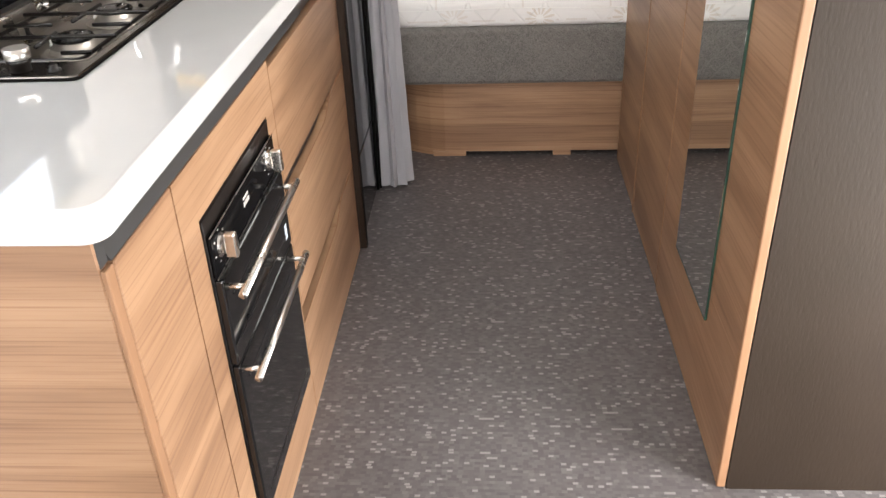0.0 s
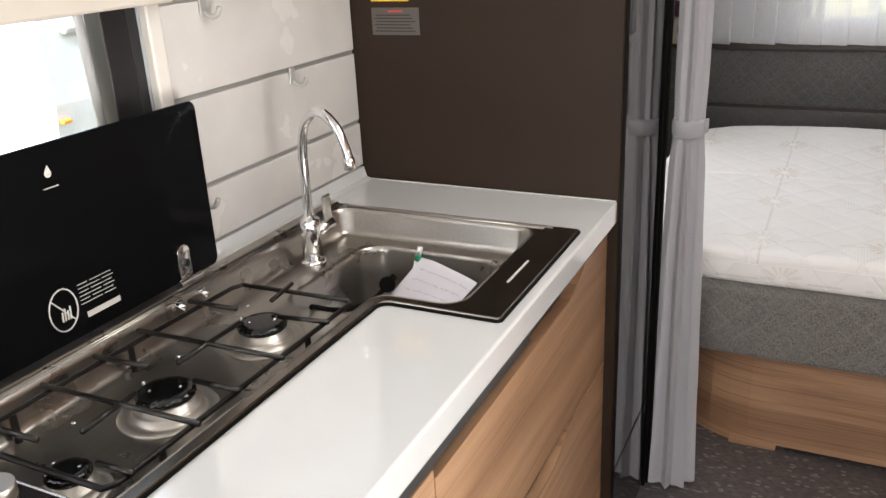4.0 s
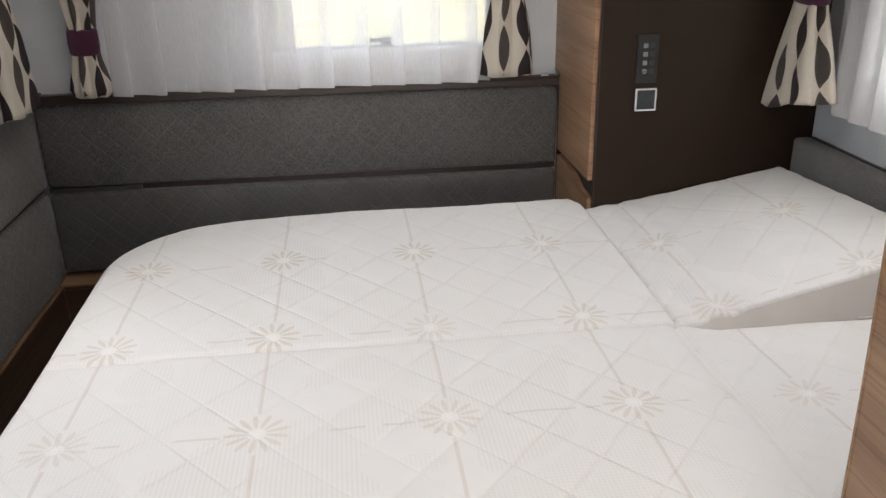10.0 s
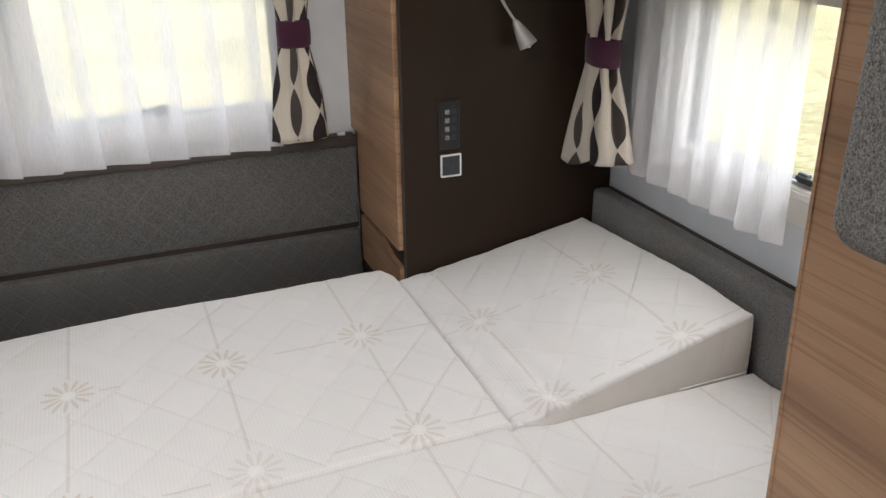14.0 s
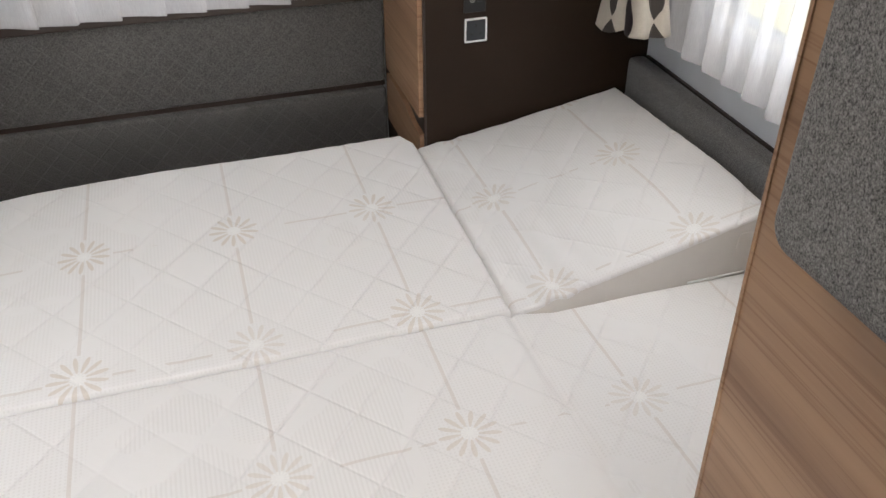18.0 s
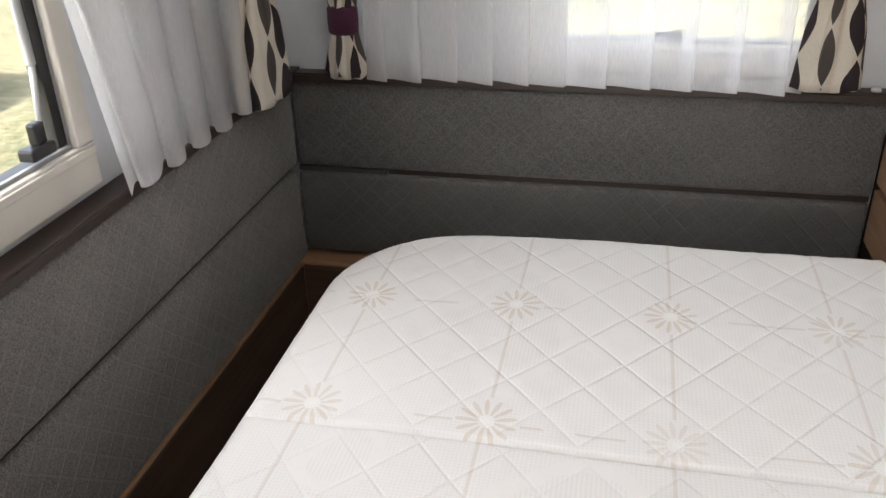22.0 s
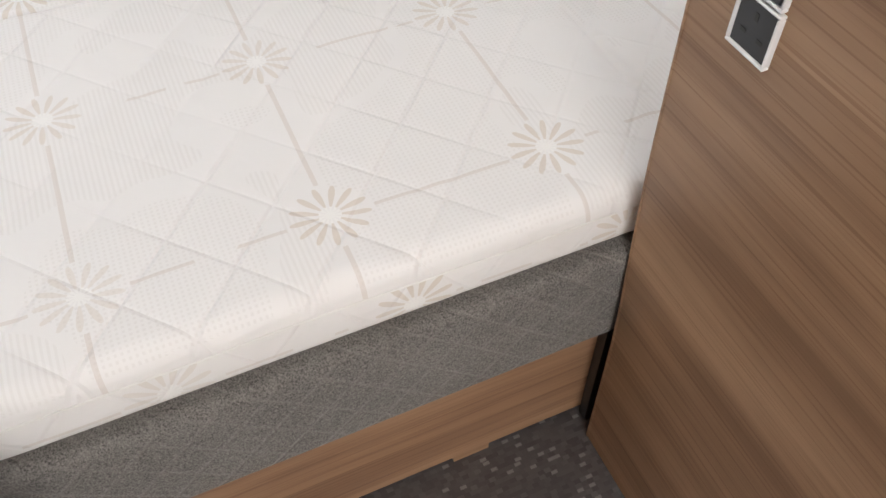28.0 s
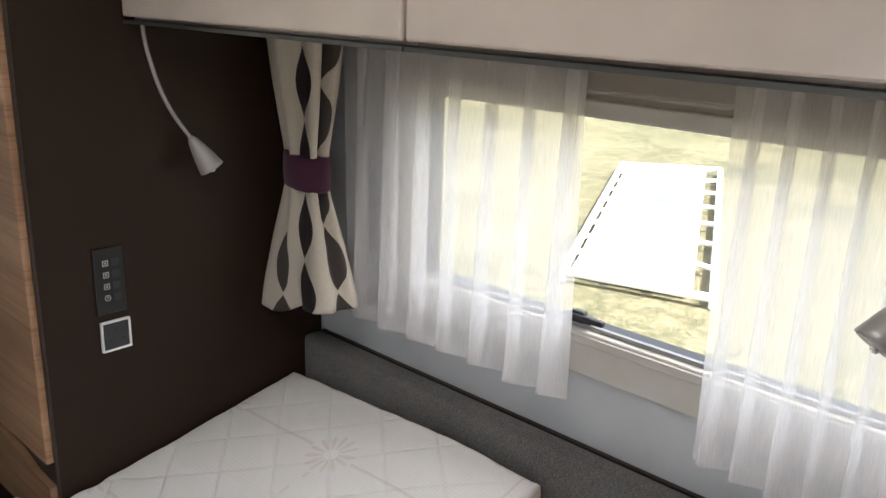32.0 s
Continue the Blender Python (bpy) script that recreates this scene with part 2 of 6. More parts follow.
    # sewn diamonds
    lay = node(m, "ShaderNodeUVMap")
    lay.uv_map = "Quilt"
    thread = node(m, "ShaderNodeSeparateXYZ", Vector=lay.outputs[0])
    sew = None
    for k in (0, 1):
        f = calc(m, "PINGPONG", thread.outputs[k], 0.5)
        f = node(m, "ShaderNodeMapRange", Value=f, From_Min=0.0, From_Max=0.045).outputs[0]
        sew = f if sew is None else calc(m, "MULTIPLY", sew, f)
    patchy = node(m, "ShaderNodeMapRange", Value=noise_of(m, p, 4.0, 2), From_Min=0.36, From_Max=0.62, To_Min=0.25, To_Max=1.0).outputs[0]
    puff = noise_of(m, p, 16.0, 3)
    h = calc(m, "ADD", calc(m, "MULTIPLY", weave, -0.16), calc(m, "MULTIPLY", puff, 0.6))
    fade = node(m, "ShaderNodeMapRange", Value=noise_of(m, p, 3.1, 1), From_Min=0.38, From_Max=0.62, To_Min=0.6, To_Max=1.0).outputs[0]
    h = calc(m, "MULTIPLY", h, fade)
    h = calc(m, "ADD", h, calc(m, "MULTIPLY", calc(m, "MULTIPLY", sew, patchy), 0.8))
    creases = calc(m, "MULTIPLY", noise_of(m, stretched(m, 7, 7, 26), 1.0, 3, 0.5, 0.8), calc(m, "SUBTRACT", 1.0, flatness))
    h = calc(m, "ADD", h, calc(m, "MULTIPLY", creases, 2.2))
    relief(m, h, 0.46, 0.005)
    m.node_tree.nodes["Principled BSDF"].inputs["Sheen Weight"].default_value = 0.1
    return m


def drape_cloth():
    """Cream curtain cloth with pointed plum and grey ovals."""
    m = material("drape_cloth", 0.9)
    uv = node(m, "ShaderNodeUVMap").outputs[0]
    sep = node(m, "ShaderNodeSeparateXYZ", Vector=uv)
    ucol = calc(m, "FLOOR", sep.outputs[0])
    v = calc(m, "ADD", sep.outputs[1], calc(m, "MULTIPLY", ucol, 0.5))
    fu = calc(m, "ABSOLUTE", calc(m, "SUBTRACT", calc(m, "FRACT", sep.outputs[0]), 0.5))
    fv = calc(m, "SUBTRACT", calc(m, "FRACT", v), 0.5)
    lens = calc(m, "MULTIPLY", calc(m, "COSINE", calc(m, "MULTIPLY", fv, math.pi)), 0.31)
    oval = calc(m, "LESS_THAN", fu, calc(m, "SUBTRACT", lens, 0.02))
    tint = calc(m, "MODULO", calc(m, "ADD", ucol, 20.0), 2.0)
    dark = blend(m, tint, (0.022, 0.014, 0.016), (0.06, 0.05, 0.045))
    weave = noise_of(m, place(m), 500.0, 2)
    base = ramp(m, weave, [(0.3, (0.50, 0.45, 0.38)), (0.7, (0.62, 0.57, 0.49))])
    plug(m, blend(m, oval, base, dark), "Base Color")
    relief(m, weave, 0.3, 0.0006)
    return m


def net_cloth():
    """Sheer white net: lets light and view through."""
    m = material("net_cloth", 0.9)
    nt = m.node_tree
    nt.nodes.remove(nt.nodes["Principled BSDF"])
    p = place(m)
    thread = noise_of(m, stretched(m, 900, 900, 40), 1.0, 2)
    slub = calc(m, "GREATER_THAN", noise_of(m, stretched(m, 420, 420, 11), 1.0, 1), 0.765)
    body = node(m, "ShaderNodeBsdfTranslucent", Color=(0.94, 0.935, 0.945, 1)).outputs[0]
    yarn = blend(m, slub, (0.94, 0.935, 0.945), (0.28, 0.28, 0.28))
    front = node(m, "ShaderNodeBsdfDiffuse", Color=yarn).outputs[0]
    clear = node(m, "ShaderNodeBsdfTransparent", Color=(0.97, 0.97, 0.97, 1)).outputs[0]
    cloth = node(m, "ShaderNodeMixShader", i0=0.42, i1=body, i2=front).outputs[0]
    hole = calc(m, "MULTIPLY_ADD", thread, 0.18, 0.49)
    hole = calc(m, "SUBTRACT", hole, calc(m, "MULTIPLY", slub, 0.3))
    mixed = node(m, "ShaderNodeMixShader", i0=hole, i1=cloth, i2=clear).outputs[0]
    nt.links.new(mixed, nt.nodes["Material Output"].inputs[0])
    return m


def glass(name, tint=(1, 1, 1)):
    m = material(name, 0.0)
    nt = m.node_tree
    nt.nodes.remove(nt.nodes["Principled BSDF"])
    face = node(m, "ShaderNodeLayerWeight", Blend=0.5).outputs["Facing"]
    fres = calc(m, "MULTIPLY_ADD", calc(m, "POWER", face, 5.0), 0.9, 0.03)
    gloss = node(m, "ShaderNodeBsdfGlossy", Roughness=0.02).outputs[0]
    clear = node(m, "ShaderNodeBsdfTransparent", Color=(*tint, 1)).outputs[0]
    nt.links.new(node(m, "ShaderNodeMixShader", i0=fres, i1=clear, i2=gloss).outputs[0], nt.nodes["Material Output"].inputs[0])
    return m


def brushed(name, colour, rough=0.32):
    m = material(name, rough, 1.0)
    p = place(m)
    s = noise_of(m, stretched(m, 300, 12, 300), 1.0, 2)
    plug(m, ramp(m, s, [(0.3, tuple(c * 0.9 for c in colour)), (0.7, colour)]), "Base Color")
    smear = noise_of(m, p, 12.0, 4)
    plug(m, calc(m, "MULTIPLY_ADD", smear, 0.16, rough - 0.08), "Roughness")
    relief(m, s, 0.06, 0.0004)
    return m


WOOD = wood("walnut_laminate", (0.245, 0.136, 0.076), (0.335, 0.195, 0.111), (0.43, 0.264, 0.156))
EDGE = plain("wood_edging", (0.27, 0.145, 0.076), 0.5)
BROWN = plain("brown_laminate", (0.0238, 0.0140, 0.0088), 0.5, bump=0.25, fine=160.0, Specular_IOR_Level=0.2)
WALLPAPER = plain("brown_textured_board", (0.021, 0.0135, 0.0085), 0.55, bump=0.0, Specular_IOR_Level=0.22)
_p = stretched(WALLPAPER, 260, 260, 60)
relief(WALLPAPER, noise_of(WALLPAPER, _p, 1.0, 2), 0.45, 0.0008)
CREAM = plain("cream_gloss", (0.62, 0.54, 0.485), 0.16, bump=0.0)
WHITEBOARD = plain("white_splash_board", (0.57, 0.548, 0.525), 0.26, bump=0.0)
WORKTOP = plain("white_worktop", (0.655, 0.66, 0.655), 0.045, vary=0.02, bump=0.0, Specular_IOR_Level=0.8, Coat_Weight=1.0, Coat_IOR=1.62, Coat_Roughness=0.045)
WALLWHITE = plain("pale_wall_vinyl", (0.62, 0.64, 0.67), 0.6, bump=0.2)
CEIL = plain("ceiling_board", (0.75, 0.74, 0.72), 0.6, bump=0.2)
PLASTIC = plain("cream_plastic", (0.66, 0.63, 0.58), 0.38)
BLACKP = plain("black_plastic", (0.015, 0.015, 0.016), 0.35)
DARKTRIM = plain("dark_brown_trim", (0.035, 0.022, 0.017), 0.4)
GREYTRIM = plain("grey_profile", (0.10, 0.10, 0.10), 0.4, 0.6)
BLACKGLASS = plain("black_glass", (0.004, 0.004, 0.0045), 0.07, bump=0.0, Specular_IOR_Level=0.3, IOR=1.15)
OVENGLASS = plain("oven_door_glass", (0.006, 0.006, 0.0065), 0.05, bump=0.0)
BLACKDOOR = plain("black_gloss_door", (0.004, 0.004, 0.0045), 0.03, bump=0.0, Specular_IOR_Level=0.5, IOR=2.0)
TRIMBLACK = plain("matt_black_trim", (0.004, 0.0036, 0.0032), 0.6, Specular_IOR_Level=0.06)
CHROME = plain("chrome", (0.80, 0.80, 0.81), 0.09, 1.0, bump=0.0)
STEEL = brushed("brushed_steel", (0.43, 0.405, 0.372), 0.29)
# plate steel darkened for the rim: its dark reflections are in the colour
RIMSTEEL = brushed("rim_steel_dark_reflection", (0.23, 0.207, 0.184), 0.24)
RINGSTEEL = brushed("cast_burner_steel", (0.52, 0.49, 0.45), 0.42)
SATIN = brushed("satin_nickel", (0.62, 0.59, 0.55), 0.28)
IRON = plain("black_enamel", (0.006, 0.0045, 0.004), 0.3, Specular_IOR_Level=0.45)
SPUN = plain("spun_nickel", (0.66, 0.63, 0.59), 0.42, 1.0, bump=0.0)
MIRROR = material("mirror_silver", 0.01, 1.0, (0.86, 0.89, 0.88))
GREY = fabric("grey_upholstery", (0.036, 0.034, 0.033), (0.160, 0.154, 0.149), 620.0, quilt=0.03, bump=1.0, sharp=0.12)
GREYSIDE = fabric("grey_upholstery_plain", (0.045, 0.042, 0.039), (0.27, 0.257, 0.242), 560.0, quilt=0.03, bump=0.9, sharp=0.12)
TWEED = fabric("tweed_upholstery", (0.022, 0.021, 0.021), (0.30, 0.29, 0.282), 820.0, bump=1.0, sharp=0.13)
BASECLOTH = fabric("bed_base_cloth", (0.050, 0.046, 0.042), (0.265, 0.25, 0.232), 620.0, bump=0.9, quilt=0.035, sharp=0.11)
DIVIDER = fabric("grey_curtain_cloth", (0.35, 0.343, 0.363), (0.385, 0.378, 0.398), 900.0, bump=0.05)
PLUM = fabric("plum_tieback", (0.035, 0.006, 0.02), (0.075, 0.015, 0.045), 600.0, bump=0.5)
VINYL, TICK, DRAPE, NET = floor_vinyl(), ticking(), drape_cloth(), net_cloth()
PANE = glass("window_pane", (0.97, 0.98, 0.97))
WHITE = plain("white_enamel", (0.80, 0.80, 0.80), 0.3)
PAPER = plain("paper", (0.80, 0.78, 0.84), 0.7)
INK = plain("ink", (0.34, 0.32, 0.46), 0.7)
YELLOW = plain("yellow_label", (0.80, 0.50, 0.03), 0.5)
GREYLABEL = plain("grey_label", (0.085, 0.074, 0.068), 0.45)
DARKPRINT = plain("dark_print", (0.018, 0.016, 0.015), 0.5)
PRINT = plain("pale_print", (0.55, 0.53, 0.50), 0.6)
RED = plain("red_print", (0.55, 0.04, 0.03), 0.5)
NAVY = plain("navy_print", (0.05, 0.06, 0.12), 0.5)
GREEN = plain("green_cap", (0.02, 0.30, 0.16), 0.4)
BLUE = plain("pale_blue_print", (0.10, 0.36, 0.66), 0.6)
SOCKETBLACK = plain("charcoal_plastic", (0.030, 0.033, 0.038), 0.4)
GREYPLASTIC = plain("grey_plastic", (0.30, 0.30, 0.30), 0.4)


def grass_ground():
    m = material("dry_grass", 0.95)
    p = place(m)
    a, b = noise_of(m, p, 0.9, 5, 0.6), noise_of(m, p, 19.0, 5, 0.75)
    mid = noise_of(m, p, 5.5, 4, 0.65)
    c = ramp(m, calc(m, "ADD", calc(m, "MULTIPLY", a, 0.25), calc(m, "ADD", calc(m, "MULTIPLY", mid, 0.25), calc(m, "MULTIPLY", b, 0.5))),
             [(0.40, (0.036, 0.043, 0.017)), (0.5, (0.096, 0.089, 0.045)), (0.60, (0.185, 0.158, 0.100))])
    plug(m, c, "Base Color")
    relief(m, b, 1.0, 0.03)
    return m


GRASS = grass_ground()

# ---- mesh helpers ----
ORIGIN = {}


def thing(name, label, category, at=(0, 0, 0), group="", kind=""):
    ob = new(name)
    ob.location = at
    ORIGIN[ob] = Vector(at)
    return tagged(ob, label, category, group, kind)


def shade(bm, crease):
    """Smooth shading that keeps edges sharper than the crease angle."""
    for f in bm.faces:
        f.smooth = True
    for e in bm.edges:
        if len(e.link_faces) == 2 and e.calc_face_angle(0.0) > crease:
            e.smooth = False


def part(name, bm, mat, parent, label="", smooth=False, crease=0.62):
    """One mesh part, drawn in world metres, under a thing or a part."""
    base = ORIGIN[parent]
    for v in bm.verts:
        v.co -= base
    if smooth:
        shade(bm, crease)
    me = bpy.data.meshes.new(name)
    bm.to_mesh(me)
    bm.free()
    me.materials.append(mat)
    ob = new(name, me)
    ob.parent = parent
    ORIGIN[ob] = base
    if label:
        tagged(ob, label)
    return ob


def solo(name, bm, mat, label, category, kind="", group="", smooth=False):
    """A thing that is one mesh."""
    if smooth:
        shade(bm, 0.62)
    me = bpy.data.meshes.new(name)
    bm.to_mesh(me)
    bm.free()
    me.materials.append(mat)
    ob = new(name, me)
    ORIGIN[ob] = Vector((0, 0, 0))
    return tagged(ob, label, category, group, kind)


def join(*bms):
    out = bms[0]
    for b in bms[1:]:
        me = bpy.data.meshes.new("tmp")
        b.to_mesh(me)
        b.free()
        out.from_mesh(me)
        bpy.data.meshes.remove(me)
    return out


def bx(x0, x1, y0, y1, z0, z1, r=0.0, seg=2):
    bm = bmesh.new()
    bmesh.ops.create_cube(bm, size=1)
    for v in bm.verts:
        v.co = Vector(((x0 + x1) / 2 + v.co.x * (x1 - x0), (y0 + y1) / 2 + v.co.y * (y1 - y0), (z0 + z1) / 2 + v.co.z * (z1 - z0)))
    if r:
        bmesh.ops.bevel(bm, geom=bm.edges[:], offset=min(r, 0.45 * min(abs(x1 - x0), abs(y1 - y0), abs(z1 - z0))), segments=seg, profile=0.5, affect="EDGES")
    return bm


def inset_ring(pts, d):
    """A closed outline (counter-clockwise) moved inwards by d."""
    n, out = len(pts), []
    for i in range(n):
        a, b, c = Vector(pts[i - 1]), Vector(pts[i]), Vector(pts[(i + 1) % n])
        e1, e2 = (b - a).normalized(), (c - b).normalized()
        n1, n2 = Vector((-e1.y, e1.x)), Vector((-e2.y, e2.x))
        m = (n1 + n2)
        m = m / max(0.4, m.length_squared) * 2 if m.length > 1e-6 else n1
        out.append(b + m * d)
    return out


def slab(pts, z0, z1, r=0.0, seg=4, under=None):
    """A flat piece of any convex outline with rounded top and bottom edges."""
    under = r if under is None else under
    rings = []
    for k in range(seg + 1 if under else 1):
        a = math.pi / 2 * (1 - k / seg) if under else 0
        rings.append((under * (1 - math.cos(a)), z0 + under * (1 - math.sin(a))))
    for k in range(seg + 1 if r else 1):
        a = math.pi / 2 * k / seg if r else 0
        rings.append((r * (1 - math.cos(a)), z1 - r * (1 - math.sin(a))))
    bm, loops = bmesh.new(), []
    for d, z in rings:
        loops.append([bm.verts.new((q.x, q.y, z)) for q in (inset_ring(pts, d) if d > 1e-6 else [Vector(p) for p in pts])])
    n = len(pts)
    for lo, hi in zip(loops, loops[1:]):
        for i in range(n):
            bm.faces.new((lo[i], lo[(i + 1) % n], hi[(i + 1) % n], hi[i]))
    bm.faces.new(loops[0][::-1])
    bm.faces.new(loops[-1])
    return bm


def pierced(bm, hole):
    """Cuts a hole of the given outline through a slab, from its highest to its lowest face."""
    caps = sorted((f for f in bm.faces if len(f.verts) > 4), key=lambda f: f.calc_center_median().z)
    rims = []
    for f in (caps[0], caps[-1]):
        z = f.verts[0].co.z
        loop = [bm.verts.new((x, y, z)) for x, y in hole]
        rims.append(loop)
        inner = [bm.edges.new((loop[i], loop[(i + 1) % len(loop)])) for i in range(len(loop))]
        outer = list(f.edges)
        bmesh.ops.delete(bm, geom=[f], context="FACES_ONLY")
        bmesh.ops.triangle_fill(bm, use_beauty=True, edges=outer + inner)
    lo, hi = rims
    for i in range(len(lo)):
        bm.faces.new((lo[i], hi[i], hi[(i + 1) % len(lo)], lo[(i + 1) % len(lo)]))
    bmesh.ops.recalc_face_normals(bm, faces=bm.faces[:])
    return bm


def arc(cx, cy, r, a0, a1, n=10):
    return [(cx + r * math.cos(radians(a0 + (a1 - a0) * k / n)), cy + r * math.sin(radians(a0 + (a1 - a0) * k / n))) for k in range(n + 1)]


def rounded_rect(x0, x1, y0, y1, r, n=5):
    return arc(x1 - r, y0 + r, r, -90, 0, n) + arc(x1 - r, y1 - r, r, 0, 90, n) + arc(x0 + r, y1 - r, r, 90, 180, n) + arc(x0 + r, y0 + r, r, 180, 270, n)


def filleted(pts, radii, n=6):
    """A closed outline (counter-clockwise) whose corners are rounded, outward or inward."""
    out, k = [], len(pts)
    for i in range(k):
        a, b, c = Vector(pts[i - 1]), Vector(pts[i]), Vector(pts[(i + 1) % k])
        u, w = (a - b).normalized(), (c - b).normalized()
        half = math.acos(max(-1.0, min(1.0, u.dot(w)))) / 2
        r = radii[i]
        mid = b + (u + w).normalized() * (r / math.sin(half))
        p, q = b + u * (r / math.tan(half)) - mid, b + w * (r / math.tan(half)) - mid
        turn = math.atan2(p.x * q.y - p.y * q.x, p.dot(q))
        for m in range(n + 1):
            g = turn * m / n
            out.append((mid.x + p.x * math.cos(g) - p.y * math.sin(g), mid.y + p.x * math.sin(g) + p.y * math.cos(g)))
    return out


def turned(bm, axis, at=(0, 0, 0)):
    """Lay a piece drawn flat in x, y (thick in z) onto a wall: its x, y, z become the named axes."""
    order = ["xyz".index(a.strip("-")) for a in axis.split(",")]
    sign = [-1 if a.startswith("-") else 1 for a in axis.split(",")]
    for v in bm.verts:
        c, o = v.co.copy(), [0, 0, 0]
        for k in range(3):
            o[order[k]] = c[k] * sign[k]
        v.co = Vector(o) + Vector(at)
    bmesh.ops.recalc_face_normals(bm, faces=bm.faces[:])
    return bm


def rod(a, b, r, r2=None, n=14):
    a, b = Vector(a), Vector(b)
    r2 = r if r2 is None else r2
    q = (b - a).to_track_quat("Z", "Y")
    bm = bmesh.new()
    lo = [bm.verts.new(a + q @ Vector((r * math.cos(2 * math.pi * k / n), r * math.sin(2 * math.pi * k / n), 0))) for k in range(n)]
    hi = [bm.verts.new(b + q @ Vector((r2 * math.cos(2 * math.pi * k / n), r2 * math.sin(2 * math.pi * k / n), 0))) for k in range(n)]
    for k in range(n):
        bm.faces.new((lo[k], lo[(k + 1) % n], hi[(k + 1) % n], hi[k]))
    bm.faces.new(lo[::-1])
    bm.faces.new(hi)
    return bm


def lathe(profile, at, n=24):
    """A turned piece: (radius, height) pairs about an upright axis."""
    bm, rings = bmesh.new(), []
    for r, z in profile:
        rings.append([bm.verts.new((at[0] + r * math.cos(2 * math.pi * k / n), at[1] + r * math.sin(2 * math.pi * k / n), at[2] + z)) for k in range(n)])
    for lo, hi in zip(rings, rings[1:]):
        for k in range(n):
            bm.faces.new((lo[k], lo[(k + 1) % n], hi[(k + 1) % n], hi[k]))
    bm.faces.new(rings[0][::-1])
    bm.faces.new(rings[-1])
    return bm


def pipe(points, r, n=10, taper=None):
    """A bent round bar through points."""
    pts = [Vector(p) for p in points]
    bm, rings, up = bmesh.new(), [], Vector((0.13, 0.21, 0.97))
    for i, p in enumerate(pts):
        d = (pts[min(i + 1, len(pts) - 1)] - pts[max(i - 1, 0)]).normalized()
        s = d.cross(up).normalized()
        t = s.cross(d)
        rr = r if taper is None else r + (taper - r) * i / (len(pts) - 1)
        rings.append([bm.verts.new(p + rr * (s * math.cos(2 * math.pi * k / n) + t * math.sin(2 * math.pi * k / n))) for k in range(n)])
    for lo, hi in zip(rings, rings[1:]):
        for k in range(n):
            bm.faces.new((lo[k], lo[(k + 1) % n], hi[(k + 1) % n], hi[k]))
    bm.faces.new(rings[0][::-1])
    bm.faces.new(rings[-1])
    return bm


def curve_points(ctrl, n=8):
    """Smooth points through a few (Catmull-Rom)."""
    c = [Vector(p) for p in ctrl]
    c = [2 * c[0] - c[1]] + c + [2 * c[-1] - c[-2]]
    out = []
    for i in range(1, len(c) - 2):
        for k in range(n):
            t = k / n
            p0, p1, p2, p3 = c[i - 1], c[i], c[i + 1], c[i + 2]
            out.append(0.5 * (2 * p1 + (p2 - p0) * t + (2 * p0 - 5 * p1 + 4 * p2 - p3) * t * t + (3 * p1 - p0 - 3 * p2 + p3) * t ** 3))
    return out + [c[-2]]


def wall_x(x0, x1, y0, y1, z0, z1, holes):
    """A wall across x with rectangular holes (y0, y1, z0, z1), none above another."""
    bm, y = None, y0
    pieces = []
    for a, b, c, d in sorted(holes):
        pieces += [(y, a, z0, z1), (a, b, z0, c), (a, b, d, z1)]
        y = b
    pieces.append((y, y1, z0, z1))
    for a, b, c, d in pieces:
        if b - a > 1e-4 and d - c > 1e-4:
            q = bx(x0, x1, a, b, c, d)
            bm = q if bm is None else join(bm, q)
    return bm


def wall_y(y0, y1, x0, x1, z0, z1, holes):
    bm = wall_x(y0, y1, x0, x1, z0, z1, holes)
    for v in bm.verts:
        v.co = Vector((v.co.y, v.co.x, v.co.z))
    bmesh.ops.recalc_face_normals(bm, faces=bm.faces[:])
    return bm

# ---- structure ----
XR, YR, ZC, YF = 2.11, 4.36, 1.95, -2.35   # right wall, rear wall, ceiling, front wall
solo("floor", bx(-0.03, XR + 0.03, YF - 0.03, YR + 0.03, -0.05, 0.0), VINYL, "dark grey woven-look vinyl floor with pale flecks", "floor", "structure")
solo("wall_left", wall_x(-0.03, 0.0, YF, YR, 0, ZC, [(0.12, 1.40, 1.045, 1.50), (2.62, 3.47, 0.95, 1.42)]), WALLWHITE, "pale wall of the caravan with two windows", "wall", "structure")
solo("wall_right", wall_x(XR, XR + 0.03, YF, YR, 0, ZC, [(0.15, 0.78, 0.02, 1.82), (2.72, 3.665, 0.938, 1.30)]), WALLWHITE, "pale grey wall of the caravan", "wall", "structure")
solo("wall_rear", wall_y(YR, YR + 0.03, -0.03, XR + 0.03, 0, ZC, [(0.70, 1.33, 0.945, 1.42)]), WALLWHITE, "pale grey rear wall of the caravan", "wall", "structure")
solo("wall_front", wall_y(YF - 0.03, YF, -0.03, XR + 0.03, 0, ZC, [(0.2, 1.9, 0.9, 1.6)]), WALLWHITE, "pale front wall of the caravan", "wall", "structure")
# both ceiling openings are added for the roof lamps
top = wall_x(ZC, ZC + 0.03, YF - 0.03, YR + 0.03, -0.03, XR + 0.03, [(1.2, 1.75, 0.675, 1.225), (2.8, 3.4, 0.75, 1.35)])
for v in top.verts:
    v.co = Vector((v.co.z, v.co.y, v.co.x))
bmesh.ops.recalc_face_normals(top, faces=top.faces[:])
solo("ceiling", top, CEIL, "white caravan ceiling with two openings added for lamps", "ceiling", "structure")
